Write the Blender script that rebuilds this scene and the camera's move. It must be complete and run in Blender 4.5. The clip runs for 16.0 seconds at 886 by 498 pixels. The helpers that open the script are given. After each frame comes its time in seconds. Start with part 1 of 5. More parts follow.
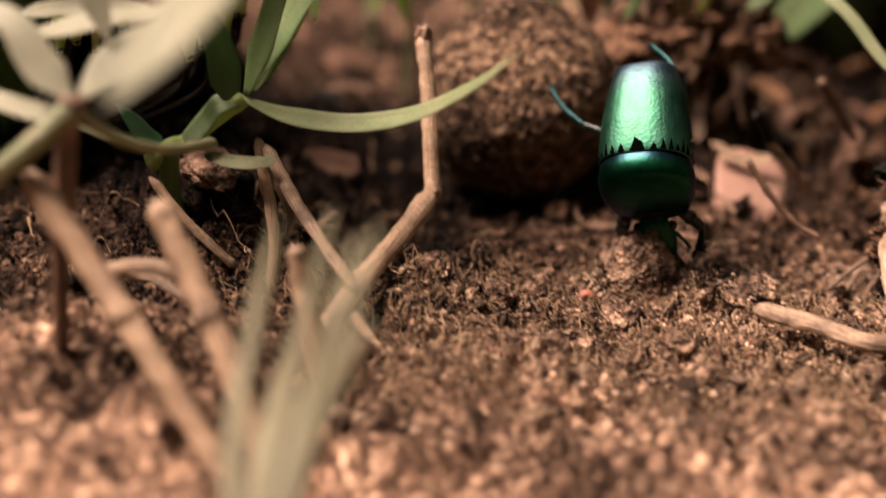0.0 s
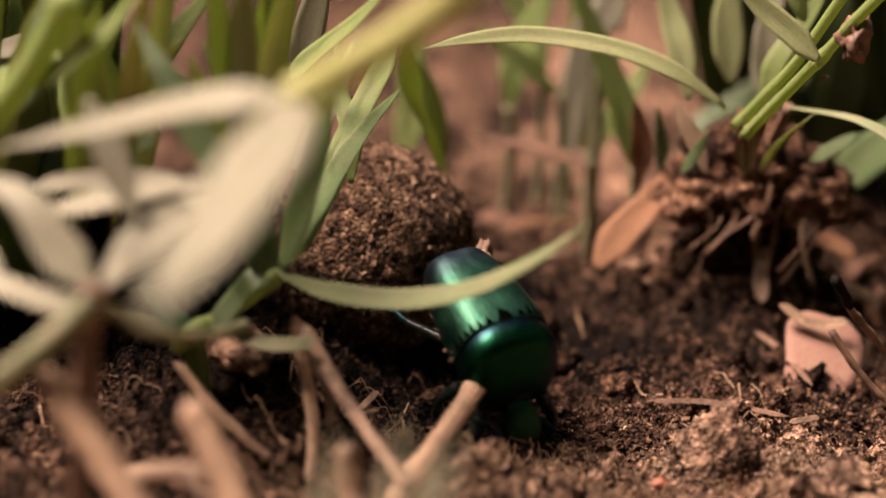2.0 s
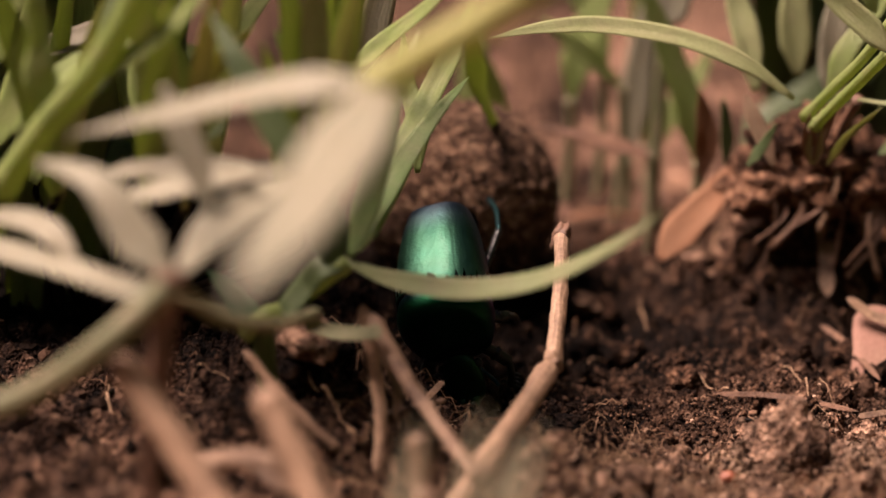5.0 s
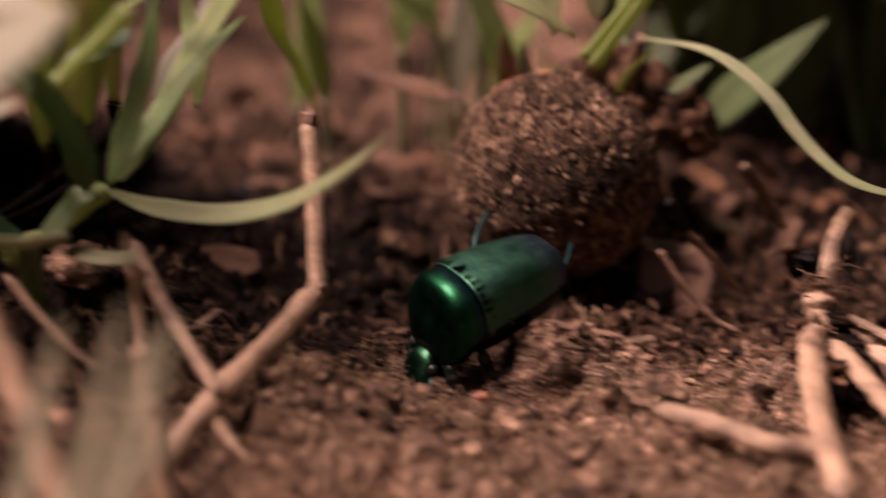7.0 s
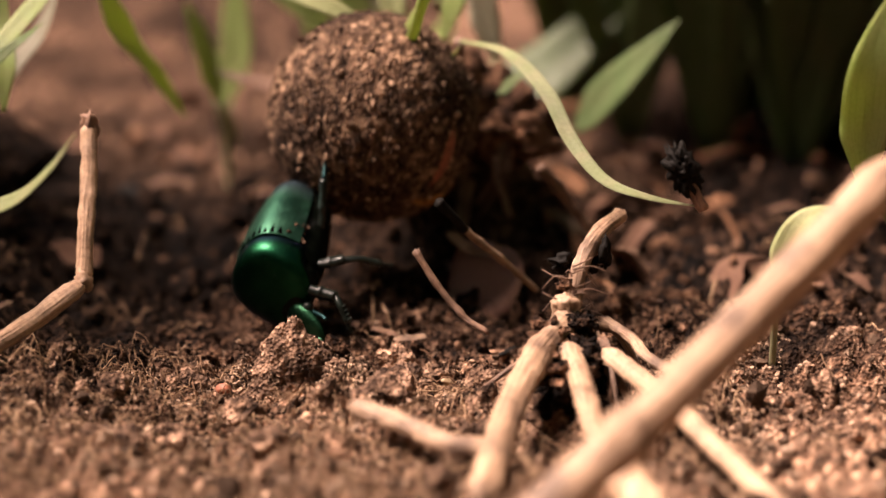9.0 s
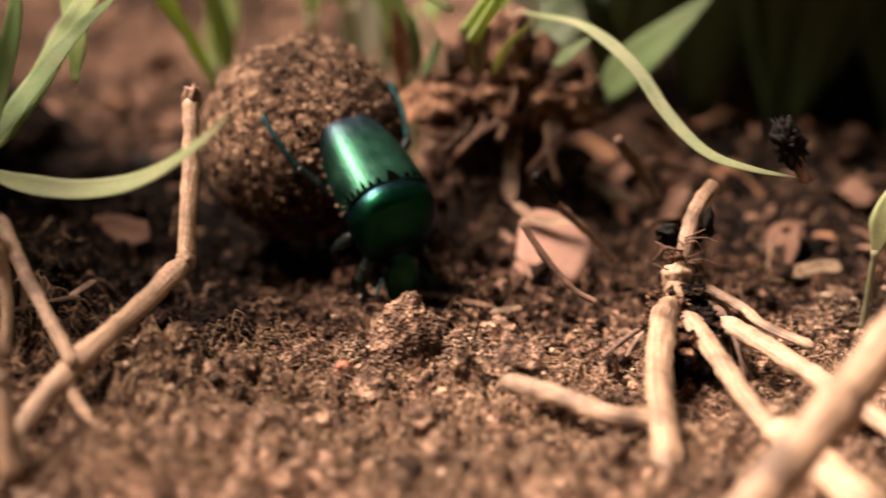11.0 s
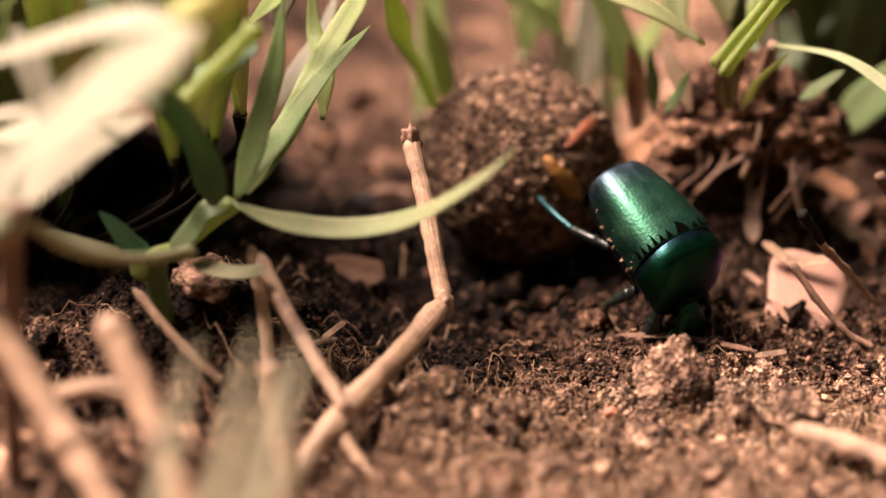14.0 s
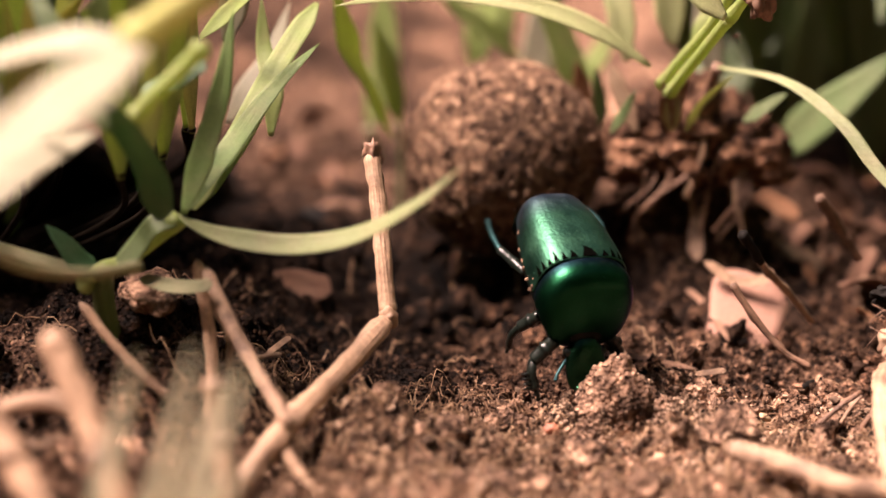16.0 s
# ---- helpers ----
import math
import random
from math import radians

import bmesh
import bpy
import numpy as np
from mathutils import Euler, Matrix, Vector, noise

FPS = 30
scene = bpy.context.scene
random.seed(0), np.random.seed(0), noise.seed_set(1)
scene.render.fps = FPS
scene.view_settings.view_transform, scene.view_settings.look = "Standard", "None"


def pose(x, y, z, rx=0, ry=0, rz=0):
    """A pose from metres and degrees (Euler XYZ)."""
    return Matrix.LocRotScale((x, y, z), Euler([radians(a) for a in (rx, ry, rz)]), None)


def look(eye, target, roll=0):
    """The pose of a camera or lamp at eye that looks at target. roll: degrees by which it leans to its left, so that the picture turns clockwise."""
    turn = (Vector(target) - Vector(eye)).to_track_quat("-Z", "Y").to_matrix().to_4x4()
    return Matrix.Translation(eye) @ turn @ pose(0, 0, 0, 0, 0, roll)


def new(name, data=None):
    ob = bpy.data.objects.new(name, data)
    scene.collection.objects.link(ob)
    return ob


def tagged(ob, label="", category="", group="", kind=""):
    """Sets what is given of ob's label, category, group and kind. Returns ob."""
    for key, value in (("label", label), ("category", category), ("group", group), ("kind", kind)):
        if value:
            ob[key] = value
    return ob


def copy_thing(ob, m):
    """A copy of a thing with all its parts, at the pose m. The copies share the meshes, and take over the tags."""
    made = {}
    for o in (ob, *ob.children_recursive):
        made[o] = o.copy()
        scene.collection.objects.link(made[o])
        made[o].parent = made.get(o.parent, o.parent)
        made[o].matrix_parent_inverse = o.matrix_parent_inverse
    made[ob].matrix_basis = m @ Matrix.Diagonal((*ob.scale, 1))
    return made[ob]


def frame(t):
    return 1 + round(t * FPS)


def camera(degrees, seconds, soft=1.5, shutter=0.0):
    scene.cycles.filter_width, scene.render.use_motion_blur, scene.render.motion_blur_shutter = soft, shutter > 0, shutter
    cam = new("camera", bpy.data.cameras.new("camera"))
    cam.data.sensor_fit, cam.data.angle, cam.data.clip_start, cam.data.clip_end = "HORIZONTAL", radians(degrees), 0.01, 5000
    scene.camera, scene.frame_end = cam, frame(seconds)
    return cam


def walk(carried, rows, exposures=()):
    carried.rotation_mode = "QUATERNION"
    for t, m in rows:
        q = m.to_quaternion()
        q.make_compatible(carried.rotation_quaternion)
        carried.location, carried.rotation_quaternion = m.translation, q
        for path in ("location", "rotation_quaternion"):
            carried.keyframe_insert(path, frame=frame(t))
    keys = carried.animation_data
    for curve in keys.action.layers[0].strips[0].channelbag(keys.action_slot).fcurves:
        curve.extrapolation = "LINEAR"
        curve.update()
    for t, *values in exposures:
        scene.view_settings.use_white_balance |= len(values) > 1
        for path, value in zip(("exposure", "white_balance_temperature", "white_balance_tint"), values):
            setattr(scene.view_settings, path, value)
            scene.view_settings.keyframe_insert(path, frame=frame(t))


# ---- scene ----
from mathutils import Quaternion

C = 0.01  # one centimetre: the small things below are given in centimetres

# ---- camera ----
cam = camera(30, 16.0, soft=1.5, shutter=0.5)
cam.data.dof.use_dof = True
cam.data.dof.focus_distance = 0.148
cam.data.dof.aperture_fstop = 12.0
cam.data.dof.aperture_blades = 7
PATH = [
    (0, pose(-0.00492, -0.16151, 0.06577, 66.257, -2.143, 2.019)),
    (0.5, pose(-0.00912, -0.15540, 0.06458, 68.178, -1.752, 0.970)),
    (1, pose(-0.00924, -0.14918, 0.06568, 69.678, -1.973, 0.685)),
    (1.5, pose(-0.00895, -0.14686, 0.06516, 70.457, -1.345, 1.955)),
    (2, pose(-0.01025, -0.14666, 0.06456, 70.596, -1.481, 1.627)),
    (2.5, pose(-0.00971, -0.14772, 0.06447, 69.934, -1.085, 2.194)),
    (3, pose(-0.01198, -0.14879, 0.06519, 69.850, -1.539, 2.272)),
    (5.5, pose(-0.01245, -0.14605, 0.06264, 70.918, -1.348, 3.176)),
    (6, pose(-0.01006, -0.14890, 0.05912, 72.325, -1.272, 2.908)),
    (6.5, pose(-0.00964, -0.14721, 0.06290, 70.743, -1.895, 1.745)),
    (7, pose(0.00739, -0.15145, 0.06123, 69.925, -1.136, 2.692)),
    (7.5, pose(0.03756, -0.15637, 0.06302, 68.899, 0.510, 7.710)),
    (8, pose(0.04413, -0.15420, 0.06574, 68.080, 1.428, 9.369)),
    (8.5, pose(0.05716, -0.14808, 0.06176, 70.273, 1.885, 13.208)),
    (11, pose(0.02109, -0.15347, 0.06442, 68.278, -0.957, 3.256)),
    (11.5, pose(0.01397, -0.15252, 0.06496, 69.046, -0.958, 4.161)),
    (12, pose(0.00831, -0.15176, 0.06401, 69.719, -0.610, 4.984)),
    (12.5, pose(0.00500, -0.15022, 0.06256, 69.961, 0.045, 6.176)),
    (13, pose(0.00646, -0.14983, 0.06290, 69.684, 0.082, 6.366)),
    (13.5, pose(0.00761, -0.15025, 0.06281, 69.646, -0.265, 5.755)),
    (14, pose(0.00619, -0.14947, 0.06223, 69.685, 0.214, 6.437)),
    (14.5, pose(0.00648, -0.14883, 0.06137, 69.687, 0.194, 6.383)),
    (15, pose(0.00716, -0.14840, 0.06150, 69.316, -0.243, 5.766)),
    (15.5, pose(0.00782, -0.14811, 0.06427, 69.413, -0.745, 5.598)),
    (16, pose(0.00740, -0.15061, 0.06354, 69.974, -0.895, 5.275)),
]
walk(cam, PATH, exposures=[(0, 1.5, 6400, 20), (1.0, 1.65, 6500, 23), (2.0, 1.5, 6500, 25), (5.5, 1.3, 6500, 32), (6.5, 1.5, 6500, 34), (7.0, 1.05, 6500, 41), (7.5, 1.75, 6450, 43), (8.5, 1.8, 6600, 32), (11.0, 1.8, 6400, 19), (12.5, 1.9, 6500, 19), (13.5, 2.05, 6500, 24), (14.0, 2.15, 6500, 27), (16, 2.2, 6500, 31)])

# ---- world and sun ----
SUN_WAY = Vector((-0.50, 0.02, 0.86)).normalized()
world = bpy.data.worlds.new("sky")
scene.world = world
world.use_nodes = True
wn = world.node_tree
sky = wn.nodes.new("ShaderNodeTexSky")
sky.sky_type = "NISHITA"
sky.sun_disc = False
sky.sun_elevation = math.asin(SUN_WAY.z)
sky.sun_rotation = math.atan2(SUN_WAY.x, SUN_WAY.y)
wn.links.new(sky.outputs["Color"], wn.nodes["Background"].inputs["Color"])
wn.nodes["Background"].inputs["Strength"].default_value = 0.013
sun = new("sun", bpy.data.lights.new("sun", "SUN"))
sun.data.energy = 5.0
sun.data.angle = radians(28)  # hazy sun
sun.data.color = (1.0, 0.82, 0.65)
sun.matrix_world = look(SUN_WAY, (0, 0, 0))


# ---- materials ----
def nodes_of(name):
    m = bpy.data.materials.new(name)
    m.use_nodes = True
    t = m.node_tree
    return m, t, t.nodes["Principled BSDF"], t.nodes["Material Output"]


def tex(t, kind, scale, coord="Object", stretch=(1, 1, 1), **kw):
    c = t.nodes.new("ShaderNodeTexCoord")
    mp = t.nodes.new("ShaderNodeMapping")
    mp.inputs["Scale"].default_value = stretch
    n = t.nodes.new(kind)
    n.inputs["Scale"].default_value = scale
    for k, v in kw.items():
        n.inputs[k.replace("_", " ").title()].default_value = v
    t.links.new(c.outputs[coord], mp.inputs["Vector"])
    t.links.new(mp.outputs["Vector"], n.inputs["Vector"])
    return n


def ramp(t, src, stops):
    r = t.nodes.new("ShaderNodeValToRGB")
    e = r.color_ramp.elements
    while len(e) < len(stops):
        e.new(0.5)
    for el, (p, col) in zip(e, stops):
        el.position, el.color = p, (*col, 1)
    t.links.new(src, r.inputs["Fac"])
    return r.outputs["Color"]


def blend(t, a, b, fac, mode="MIX"):
    m = t.nodes.new("ShaderNodeMix")
    m.data_type, m.blend_type = "RGBA", mode
    for sock, v in ((m.inputs[0], fac), (m.inputs[6], a), (m.inputs[7], b)):
        if isinstance(v, (int, float)):
            sock.default_value = v
        elif isinstance(v, tuple):
            sock.default_value = (*v, 1)
        else:
            t.links.new(v, sock)
    return m.outputs[2]


def bump(t, bsdf, src, strength, distance):
    b = t.nodes.new("ShaderNodeBump")
    b.inputs["Strength"].default_value = strength
    b.inputs["Distance"].default_value = distance
    t.links.new(src, b.inputs["Height"])
    t.links.new(b.outputs["Normal"], bsdf.inputs["Normal"])


def leaf_mat(name, light, dark, through_col, thin=0.35, rough=0.5, blotch=0.5):
    """A leaf: veins along its length, dusty blotches, some light passing through."""
    m, t, p, out = nodes_of(name)
    veins = tex(t, "ShaderNodeTexNoise", 1.0, "UV", (26, 0.8, 1), detail=3.0)
    spots = tex(t, "ShaderNodeTexNoise", 420.0, detail=5.0)
    fine = tex(t, "ShaderNodeTexNoise", 3000.0, detail=3.0)
    col = ramp(t, veins.outputs["Fac"], [(0.30, dark), (0.66, light)])
    dust = ramp(t, spots.outputs["Fac"], [(0.45, (0, 0, 0)), (0.75, (blotch, blotch, blotch))])
    col = blend(t, col, (0.42, 0.33, 0.21), dust)
    col = blend(t, col, ramp(t, fine.outputs["Fac"], [(0.3, (0.7, 0.7, 0.7)), (0.6, (1.1, 1.1, 1.1))]), 0.6, "MULTIPLY")
    t.links.new(col, p.inputs["Base Color"])
    p.inputs["Roughness"].default_value = rough
    p.inputs["Specular IOR Level"].default_value = 0.15 if rough > 0.65 else 0.45
    bump(t, p, veins.outputs["Fac"], 0.5, 0.0003)
    tl = t.nodes.new("ShaderNodeBsdfTranslucent")
    tl.inputs["Color"].default_value = (*through_col, 1)
    mix = t.nodes.new("ShaderNodeMixShader")
    mix.inputs["Fac"].default_value = thin
    t.links.new(p.outputs["BSDF"], mix.inputs[1])
    t.links.new(tl.outputs["BSDF"], mix.inputs[2])
    t.links.new(mix.outputs["Shader"], out.inputs["Surface"])
    return m


def straw_mat(name, light, dark, rough=0.62, soiled=0.85):
    """Dry stalk: fibres along its length, darker stains and frayed patches."""
    m, t, p, out = nodes_of(name)
    fib = tex(t, "ShaderNodeTexNoise", 1.0, "UV", (18, 1.2, 1), detail=4.0)
    stain = tex(t, "ShaderNodeTexNoise", 260.0, detail=5.0)
    grit = tex(t, "ShaderNodeTexNoise", 2600.0, detail=3.0)
    col = ramp(t, fib.outputs["Fac"], [(0.30, dark), (0.62, light)])
    dirt = ramp(t, stain.outputs["Fac"], [(0.46, (0, 0, 0)), (0.66, (soiled,) * 3)])
    col = blend(t, col, (0.09, 0.05, 0.03), dirt)
    col = blend(t, col, ramp(t, grit.outputs["Fac"], [(0.35, (0.6, 0.6, 0.6)), (0.6, (1.1, 1.1, 1.1))]), 0.6, "MULTIPLY")
    t.links.new(col, p.inputs["Base Color"])
    p.inputs["Roughness"].default_value = rough
    bump(t, p, fib.outputs["Fac"], 0.6, 0.0004)
    return m


def soil_mat(name, dark, mid, light, big=90.0, sandy=False):
    """Crumbly earth: dark humus and sandy patches, glinting grains."""
    m, t, p, out = nodes_of(name)
    patch = tex(t, "ShaderNodeTexNoise", big, detail=4.0, roughness=0.6)
    crumb = tex(t, "ShaderNodeTexNoise", 900.0, detail=6.0, roughness=0.7)
    grain = tex(t, "ShaderNodeTexVoronoi", 2600.0)
    col = ramp(t, crumb.outputs["Fac"], [(0.38, dark), (0.52, mid), (0.66, light)])
    tone = ramp(t, patch.outputs["Fac"], [(0.40, (0.14, 0.13, 0.12)), (0.60, (1.3, 1.27, 1.22))])
    col = blend(t, col, tone, 0.85, "MULTIPLY")
    col = blend(t, col, ramp(t, grain.outputs["Color"], [(0.2, (0.55, 0.55, 0.55)), (0.9, (1.35, 1.3, 1.2))]), 0.7, "MULTIPLY")
    if sandy:
        c = t.nodes.new("ShaderNodeTexCoord")
        sep = t.nodes.new("ShaderNodeSeparateXYZ")
        t.links.new(c.outputs["Object"], sep.inputs["Vector"])

        def calc(op, a, b):
            n = t.nodes.new("ShaderNodeMath")
            n.operation = op
            for sock, v in zip(n.inputs, (a, b)):
                if isinstance(v, float):
                    sock.default_value = v
                else:
                    t.links.new(v, sock)
            return n.outputs[0]
        # Sandy front, dark humus; mid-zone shade and sunlit back are put into the colour.
        front = calc("MULTIPLY", calc("SUBTRACT", -0.004, sep.outputs["Y"]), 20.0)
        behind = calc("MINIMUM", calc("MULTIPLY", calc("SUBTRACT", sep.outputs["Y"], 0.022), 16.0), 0.44)
        behind = calc("MINIMUM", behind, calc("SUBTRACT", 0.44, calc("MULTIPLY", calc("SUBTRACT", sep.outputs["X"], 0.014), 26.0)))
        away = calc("MAXIMUM", front, behind)
        side = calc("MAXIMUM", calc("MINIMUM", calc("MULTIPLY", sep.outputs["X"], 19.0), 0.24), -0.14)
        rough_edge = calc("MULTIPLY", tex(t, "ShaderNodeTexNoise", 140.0, detail=4.0).outputs["Fac"], 0.7)
        # the patches belong to the clearing; beyond it the soil evens out
        far = t.nodes.new("ShaderNodeVectorMath")
        far.operation = "LENGTH"
        t.links.new(c.outputs["Object"], far.inputs[0])
        near = calc("MINIMUM", calc("MAXIMUM", calc("SUBTRACT", 2.0, calc("MULTIPLY", far.outputs["Value"], 9.0)), 0.0), 1.0)
        spread = calc("MAXIMUM", calc("MINIMUM", calc("ADD", away, side), 0.75), -0.6)
        edge = calc("ADD", calc("ADD", calc("MULTIPLY", calc("SUBTRACT", spread, 0.3), near), 0.3), rough_edge)
        col = blend(t, col, ramp(t, edge, [(0.28, (0.07, 0.067, 0.065)), (0.58, (0.70, 0.69, 0.69)), (0.85, (1.8, 1.8, 1.8)), (1.0, (2.5, 2.55, 2.6))]), 1.0, "MULTIPLY")
    t.links.new(col, p.inputs["Base Color"])
    p.inputs["Roughness"].default_value = 0.9
    p.inputs["Specular IOR Level"].default_value = 0.1
    b1 = t.nodes.new("ShaderNodeMath")
    b1.operation = "ADD"
    t.links.new(crumb.outputs["Fac"], b1.inputs[0])
    t.links.new(grain.outputs["Distance"], b1.inputs[1])
    bump(t, p, b1.outputs[0], 0.9, 0.0006)
    return m


def crumb_mat(name, dark, light):
    """Loose grains: each island its own tone."""
    m, t, p, out = nodes_of(name)
    g = t.nodes.new("ShaderNodeNewGeometry")
    crumb = tex(t, "ShaderNodeTexNoise", 2200.0, detail=4.0)
    col = ramp(t, g.outputs["Random Per Island"], [(0.0, dark), (0.45, tuple(0.16 * a + 0.84 * b for a, b in zip(light, dark))), (0.78, tuple(0.5 * a + 0.5 * b for a, b in zip(light, dark))), (1.0, light)])
    col = blend(t, col, ramp(t, crumb.outputs["Fac"], [(0.3, (0.5, 0.5, 0.5)), (0.65, (1.2, 1.2, 1.2))]), 0.8, "MULTIPLY")
    t.links.new(col, p.inputs["Base Color"])
    p.inputs["Roughness"].default_value = 0.8
    p.inputs["Specular IOR Level"].default_value = 0.05
    bump(t, p, crumb.outputs["Fac"], 0.8, 0.0003)
    return m


def shell_mat(name, base, edge, rough, fade=(-0.0055, -0.0098), scratch=0.12):
    """Polished beetle shell: metallic green turning violet-blue along the body, pitted and dusty."""
    m, t, p, out = nodes_of(name)
    c = t.nodes.new("ShaderNodeTexCoord")
    s = t.nodes.new("ShaderNodeSeparateXYZ")
    t.links.new(c.outputs["Object"], s.inputs["Vector"])
    mr = t.nodes.new("ShaderNodeMapRange")
    mr.inputs["From Min"].default_value, mr.inputs["From Max"].default_value = fade
    t.links.new(s.outputs["X"], mr.inputs["Value"])
    pit = tex(t, "ShaderNodeTexVoronoi", 3400.0)
    smear = tex(t, "ShaderNodeTexNoise", 420.0, detail=5.0)
    dent = tex(t, "ShaderNodeTexNoise", 700.0, detail=2.0)
    dust = tex(t, "ShaderNodeTexNoise", 2400.0, detail=4.0)
    col = blend(t, base, edge, mr.outputs["Result"])
    col = blend(t, col, ramp(t, smear.outputs["Fac"], [(0.35, (0.6, 0.72, 0.7)), (0.7, (1.15, 1.1, 1.0))]), 0.8, "MULTIPLY")
    t.links.new(col, p.inputs["Base Color"])
    specks = ramp(t, dust.outputs["Fac"], [(0.66, (1, 1, 1)), (0.76, (0.35, 0.35, 0.35))])
    t.links.new(specks, p.inputs["Metallic"])
    r = ramp(t, smear.outputs["Fac"], [(0.35, (rough, rough, rough)), (0.75, (rough + 0.14,) * 3)])
    t.links.new(r, p.inputs["Roughness"])
    p.inputs["Specular Tint"].default_value = (0.75, 0.55, 1.0, 1)
    p.inputs["Coat Weight"].default_value = 0.05
    p.inputs["Coat Roughness"].default_value = 0.12
    h = t.nodes.new("ShaderNodeMath")
    h.operation = "MULTIPLY_ADD"
    h.inputs[1].default_value = 0.35
    t.links.new(pit.outputs["Distance"], h.inputs[0])
    t.links.new(dent.outputs["Fac"], h.inputs[2])
    bump(t, p, h.outputs[0], scratch, 0.0004)
    return m


def plain_mat(name, col, rough, metal=0.0, var=0.3, scale=900.0, gloss=0.5):
    m, t, p, out = nodes_of(name)
    n = tex(t, "ShaderNodeTexNoise", scale, detail=4.0)
    lo, hi = (1 - var,) * 3, (1 + var,) * 3
    c = blend(t, col, ramp(t, n.outputs["Fac"], [(0.3, lo), (0.7, hi)]), 1.0, "MULTIPLY")
    t.links.new(c, p.inputs["Base Color"])
    p.inputs["Roughness"].default_value = rough
    p.inputs["Metallic"].default_value = metal
    p.inputs["Specular IOR Level"].default_value = gloss
    bump(t, p, n.outputs["Fac"], 0.4, 0.0003)
    return m


pale = leaf_mat("pale_leaf", (0.49, 0.46, 0.345), (0.38, 0.385, 0.265), (0.45, 0.45, 0.28), 0.38, 0.5, 0.3)
sage = leaf_mat("sage_leaf", (0.46, 0.49, 0.26), (0.31, 0.37, 0.15), (0.50, 0.54, 0.20), 0.38, 0.5, 0.3)
green = leaf_mat("green_leaf", (0.33, 0.42, 0.145), (0.20, 0.285, 0.08), (0.44, 0.53, 0.13), 0.42, 0.45, 0.3)
deep = leaf_mat("deep_green_leaf", (0.125, 0.185, 0.075), (0.070, 0.115, 0.040), (0.20, 0.27, 0.07), 0.32, 0.45, 0.12)
yellow = leaf_mat("yellow_green_stem", (0.50, 0.50, 0.19), (0.39, 0.41, 0.14), (0.50, 0.50, 0.14), 0.3, 0.45, 0.2)
midgreen = leaf_mat("mid_green_leaf", (0.20, 0.30, 0.105), (0.115, 0.20, 0.060), (0.30, 0.42, 0.10), 0.40, 0.45, 0.3)
bluegreen = leaf_mat("blue_green_leaf", (0.070, 0.175, 0.080), (0.035, 0.105, 0.045), (0.09, 0.24, 0.07), 0.32, 0.4, 0.12)
dimgreen = leaf_mat("dull_green_stem", (0.26, 0.27, 0.15), (0.17, 0.18, 0.09), (0.3, 0.3, 0.1), 0.2, 0.6, 0.6)
curl = leaf_mat("curling_leaf", (0.29, 0.325, 0.165), (0.19, 0.24, 0.095), (0.33, 0.41, 0.12), 0.35, 0.45, 0.4)
fuzz = leaf_mat("withered_leaf", (0.74, 0.70, 0.52), (0.58, 0.56, 0.40), (0.74, 0.70, 0.48), 0.5, 0.7, 0.15)
rust = leaf_mat("rust_leaf", (0.36, 0.19, 0.105), (0.19, 0.09, 0.05), (0.40, 0.18, 0.07), 0.2, 0.8, 0.12)
dry = leaf_mat("dry_leaf", (0.300, 0.210, 0.138), (0.198, 0.126, 0.078), (0.300, 0.180, 0.090), 0.25, 0.7, 0.4)
dull = leaf_mat("dull_leaf", (0.17, 0.092, 0.060), (0.075, 0.040, 0.027), (0.16, 0.075, 0.04), 0.15, 0.8, 0.08)
pinkish = leaf_mat("pink_leaf", (0.405, 0.232, 0.173), (0.315, 0.173, 0.128), (0.375, 0.150, 0.105), 0.2, 0.7, 0.25)
straw = straw_mat("straw", (0.45, 0.295, 0.185), (0.20, 0.118, 0.070))
tan = straw_mat("tan_stalk", (0.52, 0.345, 0.22), (0.31, 0.19, 0.115), 0.62, 0.45)
brown = straw_mat("brown_stalk", (0.270, 0.150, 0.090), (0.120, 0.060, 0.038))
twigm = straw_mat("twig", (0.22, 0.12, 0.07), (0.07, 0.035, 0.02))
soil = soil_mat("soil", (0.012, 0.0075, 0.0055), (0.115, 0.066, 0.044), (0.44, 0.29, 0.205), sandy=True)
dung = soil_mat("dung", (0.013, 0.008, 0.0055), (0.165, 0.100, 0.067), (0.48, 0.325, 0.22), 60.0)
rootsoil = soil_mat("root_soil", (0.012, 0.007, 0.005), (0.15, 0.080, 0.050), (0.42, 0.25, 0.165), 90.0)
clodm = soil_mat("clod", (0.075, 0.045, 0.032), (0.31, 0.195, 0.138), (0.52, 0.355, 0.255), 160.0)
crumbs_m = crumb_mat("crumbs", (0.025, 0.015, 0.010), (0.58, 0.40, 0.28))
# humus grains made near black, the grass's shade included in the colour
shade_soil_m = crumb_mat("shade_soil_crumbs", (0.0025, 0.002, 0.0017), (0.11, 0.065, 0.042))
humus_m = crumb_mat("humus_crumbs", (0.005, 0.0033, 0.0026), (0.26, 0.15, 0.095))
sand_lump = soil_mat("sand_lump", (0.05, 0.029, 0.020), (0.30, 0.19, 0.135), (0.54, 0.37, 0.265), 300.0)
humus_lump = soil_mat("humus_lump", (0.006, 0.004, 0.003), (0.070, 0.038, 0.024), (0.26, 0.15, 0.095), 300.0)
# near-black lumps: dark soil, and the shade under the grass put into its colour
shade_soil_lump = soil_mat("shade_soil_lump", (0.002, 0.0016, 0.0013), (0.018, 0.011, 0.008), (0.09, 0.052, 0.034), 300.0)
